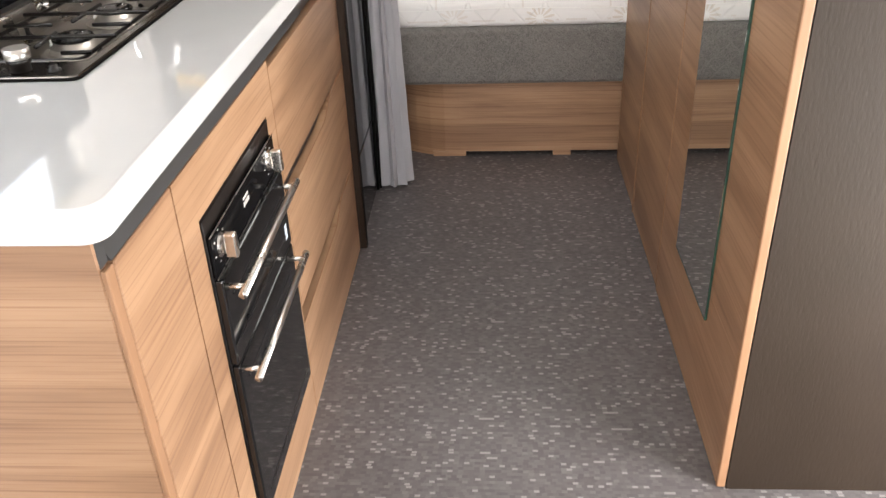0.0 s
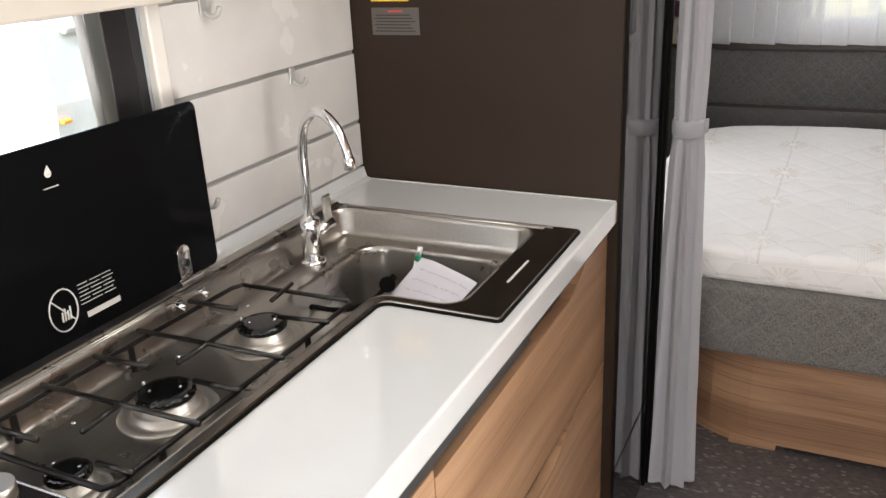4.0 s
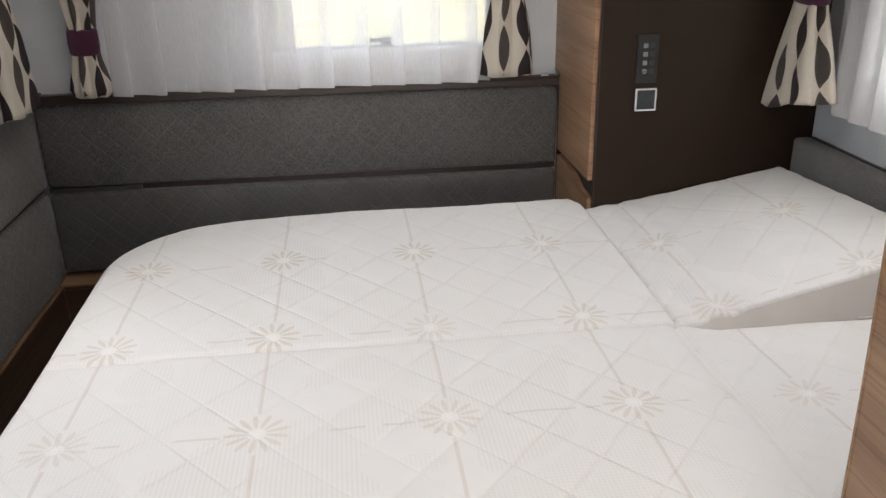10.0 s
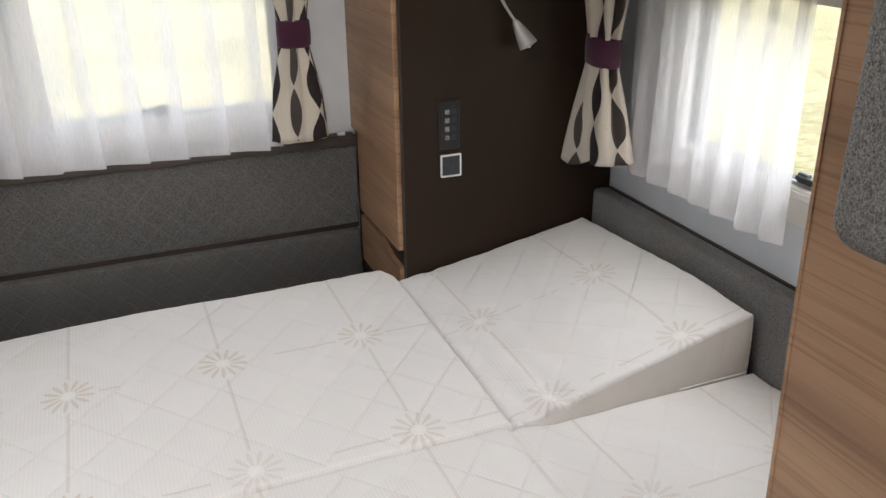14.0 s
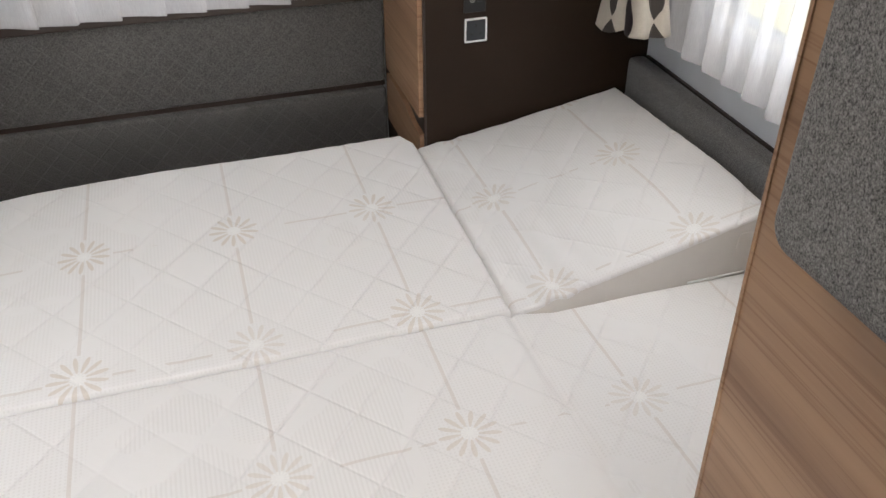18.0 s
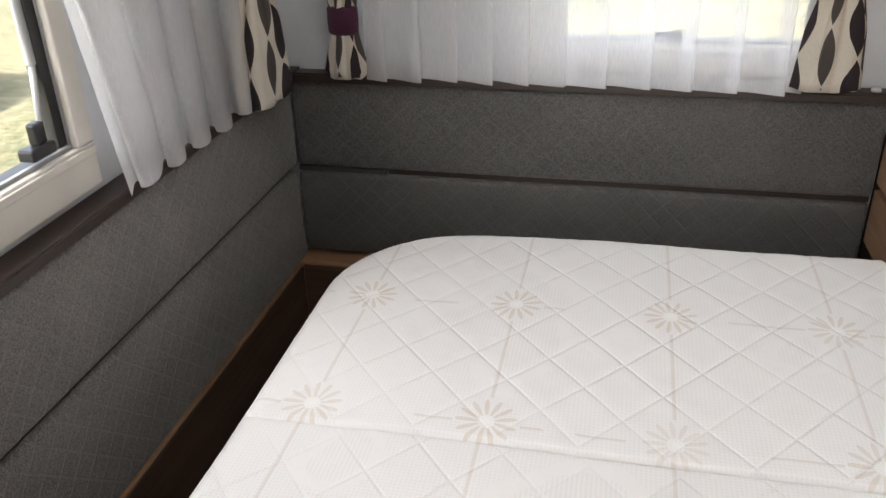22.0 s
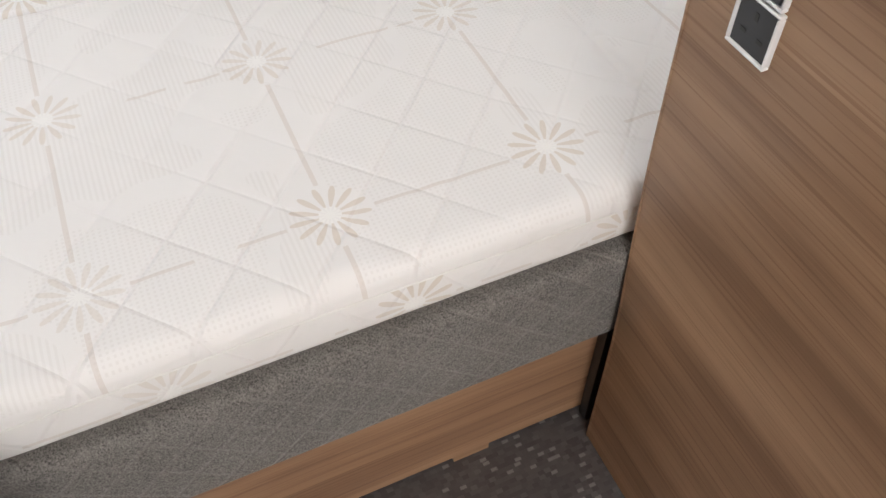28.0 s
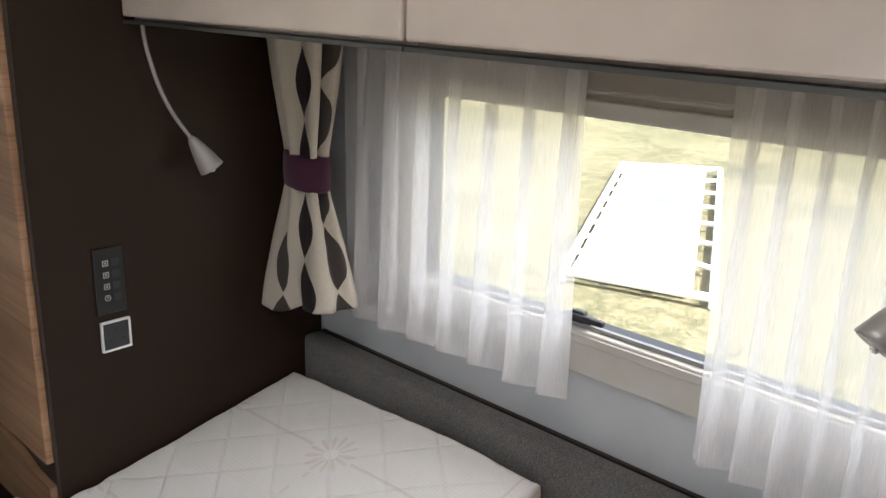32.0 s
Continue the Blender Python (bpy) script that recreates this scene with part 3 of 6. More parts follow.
# added unseen covers keep the sun out of the lamp openings
for nm, x0, x1, y0, y1 in (("unseen_cover_1", 0.675, 1.225, 1.2, 1.75), ("unseen_cover_2", 0.75, 1.35, 2.8, 3.4)):
    solo(nm, bx(x0 - 0.03, x1 + 0.03, y0 - 0.03, y1 + 0.03, 2.0, 2.03), CEIL, "unseen white cover added over a lamp opening to keep sun out", "roof light", "structure")
# the washroom behind the wood panel, and the partition that faces the lounge
solo("wall_partition", bx(1.3825, XR, 0.975, 0.984, 0.0, ZC), WALLPAPER, "dark brown textured partition beside the wardrobe", "wall", "structure")
solo("wall_washroom", bx(1.401, XR, 2.50, 2.525, 0.0, ZC), WOOD, "wood-look partition at the foot of the bed", "wall", "structure")


def tall_panel(name, label, y0, y1, category="panel", z0=0.004):
    t = thing(name, label, category, (1.377, (y0 + y1) / 2, 0), kind="structure" if category == "wall" else "")
    part("board", bx(1.365, 1.39, y0 + 0.003, y1 - 0.003, z0, ZC, 0.0012, 1), WOOD, t)
    return t


wardrobe = tall_panel("wardrobe", "walnut-look wardrobe with a tall narrow mirror on its front", 0.985, 1.70, "wardrobe")
part("edge_trim", bx(1.3635, 1.3815, 0.976, 0.986, 0.003, ZC, 0.003), EDGE, wardrobe, "light wood edging strip")
mir = part("mirror", bx(1.3595, 1.3645, 1.205, 1.51, 0.25, 1.75, 0.001, 1), MIRROR, wardrobe, "frameless mirror with a green glass edge")
part("glass_edge", join(bx(1.3595, 1.3645, 1.2025, 1.2045, 0.25, 1.75), bx(1.3595, 1.3645, 1.2025, 1.5125, 0.2475, 0.2495)), plain("glass_edge_green", (0.03, 0.07, 0.05), 0.1), mir)
door = tall_panel("washroom_door", "closed walnut-look washroom door with a chrome lever", 1.70, 2.135, "door", 0.012)
part("seam_strip", bx(1.363, 1.369, 2.1335, 2.1375, 0.01, ZC, 0.001, 1), EDGE, door, "wood edging strip")
lever = part("door_handle", join(rod((1.364, 1.755, 0.885), (1.355, 1.755, 0.885), 0.016), rod((1.357, 1.755, 0.885), (1.323, 1.755, 0.885), 0.0065)), CHROME, door, "chrome lever handle", True)
part("lever", pipe(curve_points([(1.323, 1.750, 0.885), (1.317, 1.80, 0.886), (1.317, 1.865, 0.885), (1.329, 1.90, 0.883)], 6), 0.0085), CHROME, lever, smooth=True)
screen = thing("end_panel", "walnut-look panel beside the foot of the bed", "panel", (1.384, 2.36, 0))
rim_line = curve_points([(2.560, 0.004, 0), (2.562, 0.3, 0), (2.573, 0.48, 0), (2.583, 0.65, 0), (2.588, 0.86, 0), (2.596, 1.06, 0), (2.602, 1.22, 0), (2.605, 1.4, 0), (2.607, 1.7, 0), (2.608, ZC, 0)], 4)
edge_line = [(p.x, p.y) for p in rim_line]
part("board", turned(slab([(2.142, 0.004)] + edge_line + [(2.142, ZC)], 0.0, 0.025, 0.0), "y,z,-x", (1.397, 0, 0)), WOOD, screen)
part("end_trim", turned(slab([(a, b) for a, b in edge_line] + [(a + 0.0035, b) for a, b in edge_line[::-1]], 0.0, 0.027, 0.0), "y,z,-x", (1.398, 0, 0)), WOOD, screen)
# black strip stands in for the shaded gap, which holds no part
solo("gap_shade_strip", bx(1.385, 1.3985, 2.592, 2.611, 0.0, 0.28), BLACKP, "black strip added for the shaded gap between bed plinth and panel", "trim", "structure")
pad = thing("headrest_pad", "grey tweed upholstered pad fixed to the wood panel", "pad", (1.357, 2.42, 1.265))
part("cushion", turned(slab(rounded_rect(2.25, 2.558, 1.249, 1.66, 0.022, 6), 0.0, 0.036, 0.016), "y,z,-x", (1.3685, 0, 0)), TWEED, pad, smooth=True)
part("backing_board", turned(slab(rounded_rect(2.262, 2.548, 1.262, 1.648, 0.02, 5), 0.0, 0.0035, 0.0), "y,z,-x", (1.3718, 0, 0)), DARKTRIM, pad)


def frame_plate(t, cx, cy, cz, w, h, face, deep=0.008):
    """A switch or socket frame standing on a wall that faces the named way ('-x' or '-y')."""
    ring, b = 0.0036, bmesh.new()
    pieces = [(-w / 2, w / 2, -h / 2, -h / 2 + ring), (-w / 2, w / 2, h / 2 - ring, h / 2), (-w / 2, -w / 2 + ring, -h / 2 + ring, h / 2 - ring), (w / 2 - ring, w / 2, -h / 2 + ring, h / 2 - ring)]
    b = join(*[bx(a, c, 0, deep, d, e, 0.0012, 1) for a, c, d, e in pieces])
    for v in b.verts:
        u = v.co.copy()
        v.co = Vector((cx - u.y, cy - u.x, cz + u.z)) if face == "-x" else Vector((cx + u.x, cy - u.y, cz + u.z))
    bmesh.ops.recalc_face_normals(b, faces=b.faces[:])
    return part("frame", b, WHITE, t, "pale frame")


def on_face(cx, cy, cz, face, u0, u1, d0, d1, v0, v1, r=0.0):
    if face == "-x":
        return bx(cx - d1, cx - d0, cy - u1, cy - u0, cz + v0, cz + v1, r, 1)
    return bx(cx + u0, cx + u1, cy - d1, cy - d0, cz + v0, cz + v1, r, 1)


def power_socket(cx, cy, cz, face, label):
    t = thing("power_socket", label, "socket", (cx, cy, cz))
    frame_plate(t, cx, cy, cz, 0.054, 0.056, face)
    plate = part("plate", on_face(cx, cy, cz, face, -0.0232, 0.0232, 0, 0.005, -0.0242, 0.0242), SOCKETBLACK, t, "charcoal three-pin plate")
    for u, v in ((0.0, 0.011), (-0.011, -0.008), (0.011, -0.008)):
        w = (0.002, 0.004) if u == 0 else (0.0035, 0.0018)
        part("pin_hole", on_face(cx, cy, cz, face, u - w[0], u + w[0], 0.0046, 0.0056, v - w[1], v + w[1]), BLACKP, plate)
    return t


power_socket(1.372, 2.4985, 0.884, "-x", "charcoal three-pin socket in a metal frame on the panel")
sw = thing("light_switch", "charcoal double rocker switch in a metal frame on the panel", "switch", (1.372, 2.5, 0.94))
frame_plate(sw, 1.372, 2.5, 0.942, 0.054, 0.056, "-x")
for k in (-1, 1):
    part("rocker", on_face(1.372, 2.5, 0.942, "-x", 0.0117 * k - 0.0113, 0.0117 * k + 0.0113, 0, 0.0075, -0.0241, 0.0241, 0.002), SOCKETBLACK, sw)

# ---- bedroom: soft wall panels ----


def wall_cushion(name, label, x0, x1, y0, y1, z0, z1, mat=GREY):
    t = thing(name, label, "cushion", ((x0 + x1) / 2, (y0 + y1) / 2, z0))
    part("upholstery", bx(x0, x1, y0, y1, z0, z1, 0.012, 3), mat, t, smooth=True)
    return t


wall_cushion("rear_cushion_upper", "dark grey quilted cushion panel under the rear window ledge", 0.045, 1.512, 4.312, 4.36, 0.592, 0.829)
wall_cushion("rear_cushion_lower", "dark grey quilted lower cushion panel on the rear wall", 0.045, 1.512, 4.308, 4.36, 0.333, 0.574)
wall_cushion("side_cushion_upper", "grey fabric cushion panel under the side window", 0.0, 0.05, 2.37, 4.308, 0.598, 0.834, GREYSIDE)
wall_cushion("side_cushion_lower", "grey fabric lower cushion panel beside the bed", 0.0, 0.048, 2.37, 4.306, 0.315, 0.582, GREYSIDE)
solo("rail_rear", bx(0.046, 1.512, 4.33, 4.36, 0.575, 0.591), DARKTRIM, "dark slot rail between the rear cushions", "trim", "structure")
solo("rail_side", bx(0.0, 0.03, 2.37, 4.33, 0.583, 0.597), DARKTRIM, "dark slot rail between the side cushions", "trim", "structure")
solo("rail_metal", bx(0.046, 0.30, 4.318, 4.329, 0.5765, 0.588), GREYTRIM, "short grey metal strip in the rear slot", "trim", "structure")
solo("ledge_rear", bx(0.062, 1.512, 4.296, 4.36, 0.830, 0.851, 0.003), DARKTRIM, "dark brown window ledge on the rear wall", "ledge", "structure")
solo("ledge_lip", join(bx(0.0585, 0.0645, 2.37, 4.29, 0.8565, 0.862, 0.0015, 1), bx(0.0655, 1.51, 4.2935, 4.2995, 0.8515, 0.857, 0.0015, 1)), DARKTRIM, "raised dark brown lip along the window ledges", "ledge", "structure")
solo("ledge_side", bx(0.0, 0.062, 2.37, 4.36, 0.835, 0.856, 0.003), DARKTRIM, "dark brown window ledge along the side wall", "ledge", "structure")
well = thing("bed_well", "wooden side boards of the well beside the bed", "bed box", (0.06, 3.3, 0))
# shade inside the well is put into this darker wood
SHADEDWOOD = wood("shaded_walnut", (0.055, 0.031, 0.019), (0.085, 0.05, 0.03), (0.12, 0.072, 0.043), 0.55)
side_board = part("side_board", bx(0.036, 0.0515, 2.37, 4.252, 0.0, 0.315, 0.0015), WOOD, well)
part("shaded_face", bx(0.0518, 0.054, 2.37, 4.2505, 0.0, 0.310), SHADEDWOOD, side_board, "inner face darkened for the shade in the well")
rear_board = part("rear_board", bx(0.036, 1.50, 4.2555, 4.271, 0.0, 0.318, 0.0015), WOOD, well)
part("rear_ledge", bx(0.036, 1.50, 4.2715, 4.352, 0.298, 0.3185, 0.001, 1), WOOD, well, "wooden ledge under the rear cushion")
part("shaded_face", bx(0.0545, 1.49, 4.2527, 4.2552, 0.0, 0.312), SHADEDWOOD, rear_board, "inner face darkened for the shade in the well")
bol = thing("bolster_panel", "grey tweed bolster along the wall at the head of the bed", "bolster", (2.08, 3.28, 0.48))
part("upholstery", bx(2.052, 2.1, 2.61, 3.956, 0.48, 0.737, 0.012, 3), TWEED, bol, smooth=True)
part("backing_board", bx(2.1005, 2.1085, 2.615, 3.95, 0.485, 0.736), DARKTRIM, bol)

# ---- bed ----
bed = thing("bed", "grey upholstered bed base on a walnut-look plinth", "bed", (1.2, 3.3, 0))
front = arc(0.80, 2.962, 0.35, 180, 270, 10)
body = front + [(2.04, 2.612), (2.04, 3.9), (0.45, 3.9)]
part("plinth", slab(body, 0.018, 0.283), WOOD, bed, "walnut-look curved plinth")
feet = [bx(0.70, 0.822, 2.6125, 2.632, 0.0, 0.0185), bx(1.143, 1.208, 2.6125, 2.632, 0.0, 0.0185), bx(1.50, 1.62, 2.6125, 2.632, 0.0, 0.0185), slab(arc(0.80, 2.962, 0.349, 205, 262, 8) + [(0.76, 2.66), (0.56, 2.82)], 0, 0.0185)]
for f in feet:
    part("foot", f, WOOD, bed)
# black sheet added behind the foot notches for the shade under the plinth
part("shadow_back", bx(0.8, 2.0, 2.66, 2.67, 0.0, 0.0178), BLACKP, bed)
side = arc(0.665, 2.885, 0.305, 180, 270, 12) + arc(1.378, 2.605, 0.025, -90, 0, 5) + [(1.403, 2.63), (2.045, 2.63), (2.045, 3.95), (0.36, 3.95)]
part("upholstery", slab(side, 0.284, 0.481, 0.02, 4), BASECLOTH, bed, "grey quilted fabric side", True)


QX, QY = 0.1305, 0.1465


def quilted(x, y, ph, depth):
    """Height of the stitched diamonds: rounded pads between sewn grooves; ph: where the lines of the two families run."""
    a, b = x / QX + y / QY - ph[0], x / QX - y / QY - ph[1]
    near_a, near_b = abs(a - round(a)) / 10.27, abs(b - round(b)) / 10.27
    pad = (min(1.0, near_a / 0.016) ** 0.6) * (min(1.0, near_b / 0.016) ** 0.6)
    hold = 0.55 + 0.45 * noise.noise(Vector((x * 3.1 + 5, y * 3.1, ph[0])))
    return depth * max(0.15, hold) * (pad - 1.0)


def rounding(d, r):
    """How far a rounded rim of radius r lies under the top, d inside the outline."""
    return r - math.sqrt(max(0.0, r * r - max(0.0, r - d) ** 2))


def steps(a, b, r0, r1, pitch=0.006):
    """Stations from a to b, close together where the rims of radius r0 and r1 turn."""
    ends = [1 - math.cos(math.pi / 2 * k / 6) for k in range(7)]
    first, last = [a + r0 * e for e in ends], [b - r1 * e for e in ends][::-1]
    n = max(1, round((last[0] - first[-1]) / pitch))
    return first + [first[-1] + (last[0] - first[-1]) * k / n for k in range(1, n)] + last


def bed_top(x, y):
    """The pads lie a little higher towards the far end, with soft hollows, and lower beside the headrest."""
    far_up = min(1.0, max(0.0, (y - 3.3) / 0.5)) * min(1.0, max(0.25, (x - 0.4) / 0.5))
    soft = 0.0024 * math.sin(9.1 * x + 3.3 * y) * math.sin(7.3 * y - 2.1 * x + 0.6) + 0.002 * noise.noise(Vector((x * 6, y * 6, 2)))
    sunk = 0.024 * min(1.0, max(0.0, (x - 1.46) / 0.12)) * min(1.0, max(0.0, (y - 2.9) / 0.35)) if y < 3.2992 else 0.0
    return 0.573 + 0.014 * far_up + soft - sunk


def pad_mesh(left, right, y0, y1, rims, height, texel, skirt, z0, ph):
    """A stuffed pad seen from above as rows from left(y) to right(y). rims: radii of front, far, left and right edges;
    height(x, y): its top; texel and skirt: pattern coordinates on top and round the sides, in repeats."""
    front, back, lo, hi = rims
    bm = bmesh.new()
    uvl, uv = bm.loops.layers.uv.new("UVMap"), {}
    sewn = bm.loops.layers.uv.new("Quilt")
    ys = steps(y0, y1, front, back)
    cols = steps(0.0, 1.0, lo / 1.2, hi / 1.2, 0.0055)
    line = [Vector((left(y), y)) for y in ys]
    rline = [Vector((right(y), y)) for y in ys]

    def inside(p, edge):
        i = min(range(len(edge)), key=lambda k: (edge[k] - p).length_squared)
        best = 9.0
        for a, b in zip(edge[max(0, i - 1):i + 1], edge[max(0, i - 1) + 1:i + 2]):
            ab = b - a
            t = min(1.0, max(0.0, (p - a).dot(ab) / max(1e-12, ab.length_squared)))
            best = min(best, (a + ab * t - p).length)
        return best

    grid = []
    for j, y in enumerate(ys):
        row, a, b = [], left(y), right(y)
        for i, s in enumerate(cols):
            p = Vector((a + (b - a) * s, y))
            dl = inside(p, line) if p.x - a < 0.05 or p.y - y0 < 0.05 or y1 - p.y < 0.05 else 1.0
            drop = max(rounding(dl, lo), rounding(y - y0, front), rounding(y1 - y, back), rounding(inside(p, rline) if b - p.x < 0.05 else 1.0, hi))
            v = bm.verts.new((p.x, p.y, height(p.x, p.y) - drop))
            uv[v] = texel(p.x, p.y)
            row.append(v)
        grid.append(row)
    tops, n, m = [], len(ys), len(cols)
    for j in range(n - 1):
        for i in range(m - 1):
            tops.append(bm.faces.new((grid[j][i], grid[j][i + 1], grid[j + 1][i + 1], grid[j + 1][i])))
    rim = [grid[j][0] for j in range(n - 1, 0, -1)] + list(grid[0]) + [grid[j][m - 1] for j in range(1, n)] + [grid[n - 1][i] for i in range(m - 2, 0, -1)]
    for f in tops:
        for loop in f.loops:
            loop[uvl].uv = uv[loop.vert]
            x, y = loop.vert.co.xy
            loop[sewn].uv = (x / QX + y / QY - ph[0], x / QX - y / QY - ph[1])
    # the sides hang from the rim, bulge a little and tuck under
    run, at = [0.0], [v.co.copy() for v in rim]
    for k in range(1, len(at)):
        run.append(run[-1] + (at[k].xy - at[k - 1].xy).length)
    zero = run[n - 1] - at[n - 1].x
    rings = [rim]
    for k in (0.18, 0.38, 0.58, 0.78, 0.93, 1.0):
        ring = []
        for q in range(len(at)):
            t = at[(q + 1) % len(at)].xy - at[q - 1].xy
            out = Vector((t.y, -t.x)).normalized() if t.length > 1e-9 else Vector((0, 0))
            s = run[q] - zero
            bend = max(0.0, 1 - abs(s - 0.47) / 0.24) if front > 0.02 else 0.0
            pucker = (0.0012 + 0.0045 * bend) * noise.noise(Vector((s * 9 + k * 2.5, k * 5, y0 * 7))) * math.sin(math.pi * min(1.0, k * 1.1))
            bulge = 0.0035 * math.sin(math.pi * k) + pucker - (0.012 if k == 1.0 else 0.003 if k > 0.9 else 0.0)
            c = at[q].xy + out * bulge
            ring.append(bm.verts.new((c.x, c.y, at[q].z + (z0 - at[q].z) * k)))
        rings.append(ring)
    for up, dn in zip(rings, rings[1:]):
        for q in range(len(at)):
            w = (q + 1) % len(at)
            f = bm.faces.new((dn[q], dn[w], up[w], up[q]))
            for loop, (ss, vert) in zip(f.loops, ((q, dn[q]), (q + 1, dn[w]), (q + 1, up[w]), (q, up[q]))):
                s = run[ss] if ss < len(at) else run[-1] + 0.006
                loop[uvl].uv = skirt(s - zero, vert.co.z)
                loop[sewn].uv = ((s - zero) / QX + vert.co.z / QY - ph[0], (s - zero) / QX - vert.co.z / QY - ph[1])
    bm.faces.new(rings[-1])
    return bm, [v.co.copy() for v in rim]


def mattress(name, label, shape, texel, ph, piped):
    t = thing(name, label, "mattress", (shape[0](3.3), 3.3, 0.486))
    left, right, y0, y1, rims = shape

    def height(x, y):
        z = bed_top(x, y) + quilted(x, y, ph, 0.0026)
        if y < 3.299:
            z -= 0.0095 * math.exp(-((x - 1.490 - 0.005 * math.sin(9 * y)) / 0.0075) ** 2) * min(1.0, max(0.0, (y - 2.68) / 0.1))
        return z

    bm, rim = pad_mesh(left, right, y0, y1, rims, height, texel, lambda s, z: ((s - 0.79) / COLW, (z - 0.507) / ROWW + 0.5 * (y0 > 3)), 0.482, ph)
    cover = part("cover", bm, TICK, t, smooth=True, crease=9.0)
    cord = [p + Vector((0, 0, 0.001)) for p in rim if piped(p)]
    part("piping", pipe(cord[::3], 0.0016, 5), TICK, cover, smooth=True)
    return t


def near_left(y):
    return 0.328 if y > 2.906 else 0.628 - math.sqrt(max(0.0, 0.09 - (2.906 - y) ** 2))


def far_left(y):
    return 0.328 if y < 3.725 else 0.618 - math.sqrt(max(0.0, 0.0841 - (y - 3.725) ** 2))


def far_right(y):
    return 1.4895 if y < 3.955 else 1.4895 - 0.5 * (y - 3.955)


mattress("mattress_near", "white quilted mattress half with woven beige stars", (near_left, lambda y: 2.046, 2.606, 3.2985, (0.032, 0.012, 0.032, 0.008)),
         lambda x, y: ((x - 0.438) / COLW, (y - 3.038) / 0.318), (0.28, 0.55), lambda p: p.y < 2.9 and p.x < 1.36)
mattress("mattress_far", "white quilted mattress half with a rounded corner", (far_left, far_right, 3.2995, 4.015, (0.012, 0.03, 0.032, 0.010)),
         lambda x, y: ((x - 0.4415) / COLW, (y - 3.698) / 0.355), (0.38, 0.14), lambda p: p.x < 0.40 or p.y > 4.0)


def head_wedge():
    ph = (0.16, 0.42)
    t = thing("head_wedge", "raised white quilted headrest section of the mattress", "mattress", (1.77, 3.63, 0.486))
    x0, x1, y0, y1 = 1.4915, 2.030, 3.301, 3.957

    def height(x, y):
        u, v = (x - x0) / (x1 - x0), (y - y0) / (y1 - y0)
        s = min(1.0, v / 0.3)
        s = s * s * (3 - 2 * s)
        base = 0.557 * (1 - s) + 0.572 * s
        rise = (0.132 * (1 - v) + 0.091 * v) * u ** (1.0 + 0.12 * v)
        ruck = 0.0062 * math.sin(u * 50 + 4 * v + 1.2 * math.sin(5 * v)) * math.exp(-((u - 0.17) / 0.11) ** 2) * (1 - 0.6 * v)
        ruck += 0.0022 * noise.noise(Vector((x * 9, y * 9, 4)))
        return base + rise + ruck + quilted(x, y, ph, 0.0030) - 0.016 * math.exp(-(u / 0.012) ** 2)

    bm, rim = pad_mesh(lambda y: x0, lambda y: x1, y0, y1, (0.010, 0.014, 0.011, 0.016), height,
                       lambda x, y: ((x - 1.586) / 0.2915, (y - 3.333) / 0.318), lambda s, z: (s / COLW + 0.4, z / ROWW + 0.3), 0.486, ph)
    cover = part("cover", bm, TICK, t, smooth=True, crease=9.0)
    cloth = plain("mattress_side_cloth", (0.70, 0.665, 0.625), 0.9, bump=0.5, fine=300.0)
    side, n = bmesh.new(), 40
    xs = [x0 + 0.012 + (x1 - x0 - 0.02) * i / n for i in range(n + 1)]
    up = [side.verts.new((x, 3.2975, height(x, y0 + 0.012) - 0.0075)) for x in xs]
    mid = [side.verts.new((x, 3.2945, 0.545 + 0.45 * (height(x, y0 + 0.012) - 0.555))) for x in xs]
    dn = [side.verts.new((x, 3.2985, 0.53)) for x in xs]
    for i in range(n):
        side.faces.new((dn[i], dn[i + 1], mid[i + 1], mid[i]))
        side.faces.new((mid[i], mid[i + 1], up[i + 1], up[i]))
    part("side_panel", side, cloth, cover, "plain pale side cloth", True)
    part("side_flap", turned(slab(rounded_rect(1.955, 2.022, 0.590, 0.648, 0.008, 4), 0.0, 0.0016, 0.0006, 2), "x,z,-y", (0, 3.2952, 0)), cloth, cover, "sewn flap on the side")
    part("bottom_cord", pipe(curve_points([(1.86, 3.2945, 0.551), (1.95, 3.293, 0.552), (2.022, 3.292, 0.553)], 6), 0.002, 6), TICK, cover, "white sewn edge cord", True)
    return t


head_wedge()
label_tag = thing("mattress_label", "small white care label on the mattress corner", "label", (0.50, 2.65, 0.52))
part("tag", join(bx(0.437, 0.446, 2.655, 2.684, 0.505, 0.535, 0.0006, 1)), WHITE, label_tag)

tag = thing("mattress_tag", "small white fabric tag on the near mattress", "label", (1.735, 2.869, 0.575))
part("tag", bx(1.722, 1.748, 2.862, 2.876, 0.5725, 0.5775, 0.002), WHITE, tag)

# ---- corner column ----
col = thing("corner_cabinet", "brown corner cabinet with a walnut-look side door", "cabinet", (1.8, 4.1, 0))
part("body", bx(1.524, XR, 3.962, YR, 0.0, ZC, 0.001, 1), BROWN, col)
part("side_door", bx(1.508, 1.523, 3.968, 4.292, 0.642, ZC, 0.003), WOOD, col, "walnut-look side door")
part("upper_stile", bx(1.512, 1.523, 4.293, YR, 0.862, ZC, 0.001, 1), WOOD, col)
low = [(3.968, 0.49), (4.292, 0.49), (4.292, 0.625), (4.20, 0.628), (4.10, 0.618), (4.04, 0.60), (3.968, 0.596)]
part("lower_door", turned(slab(low, 0.0, 0.014), "y,z,-x", (1.523, 0, 0)), WOOD, col, "scooped lower door")
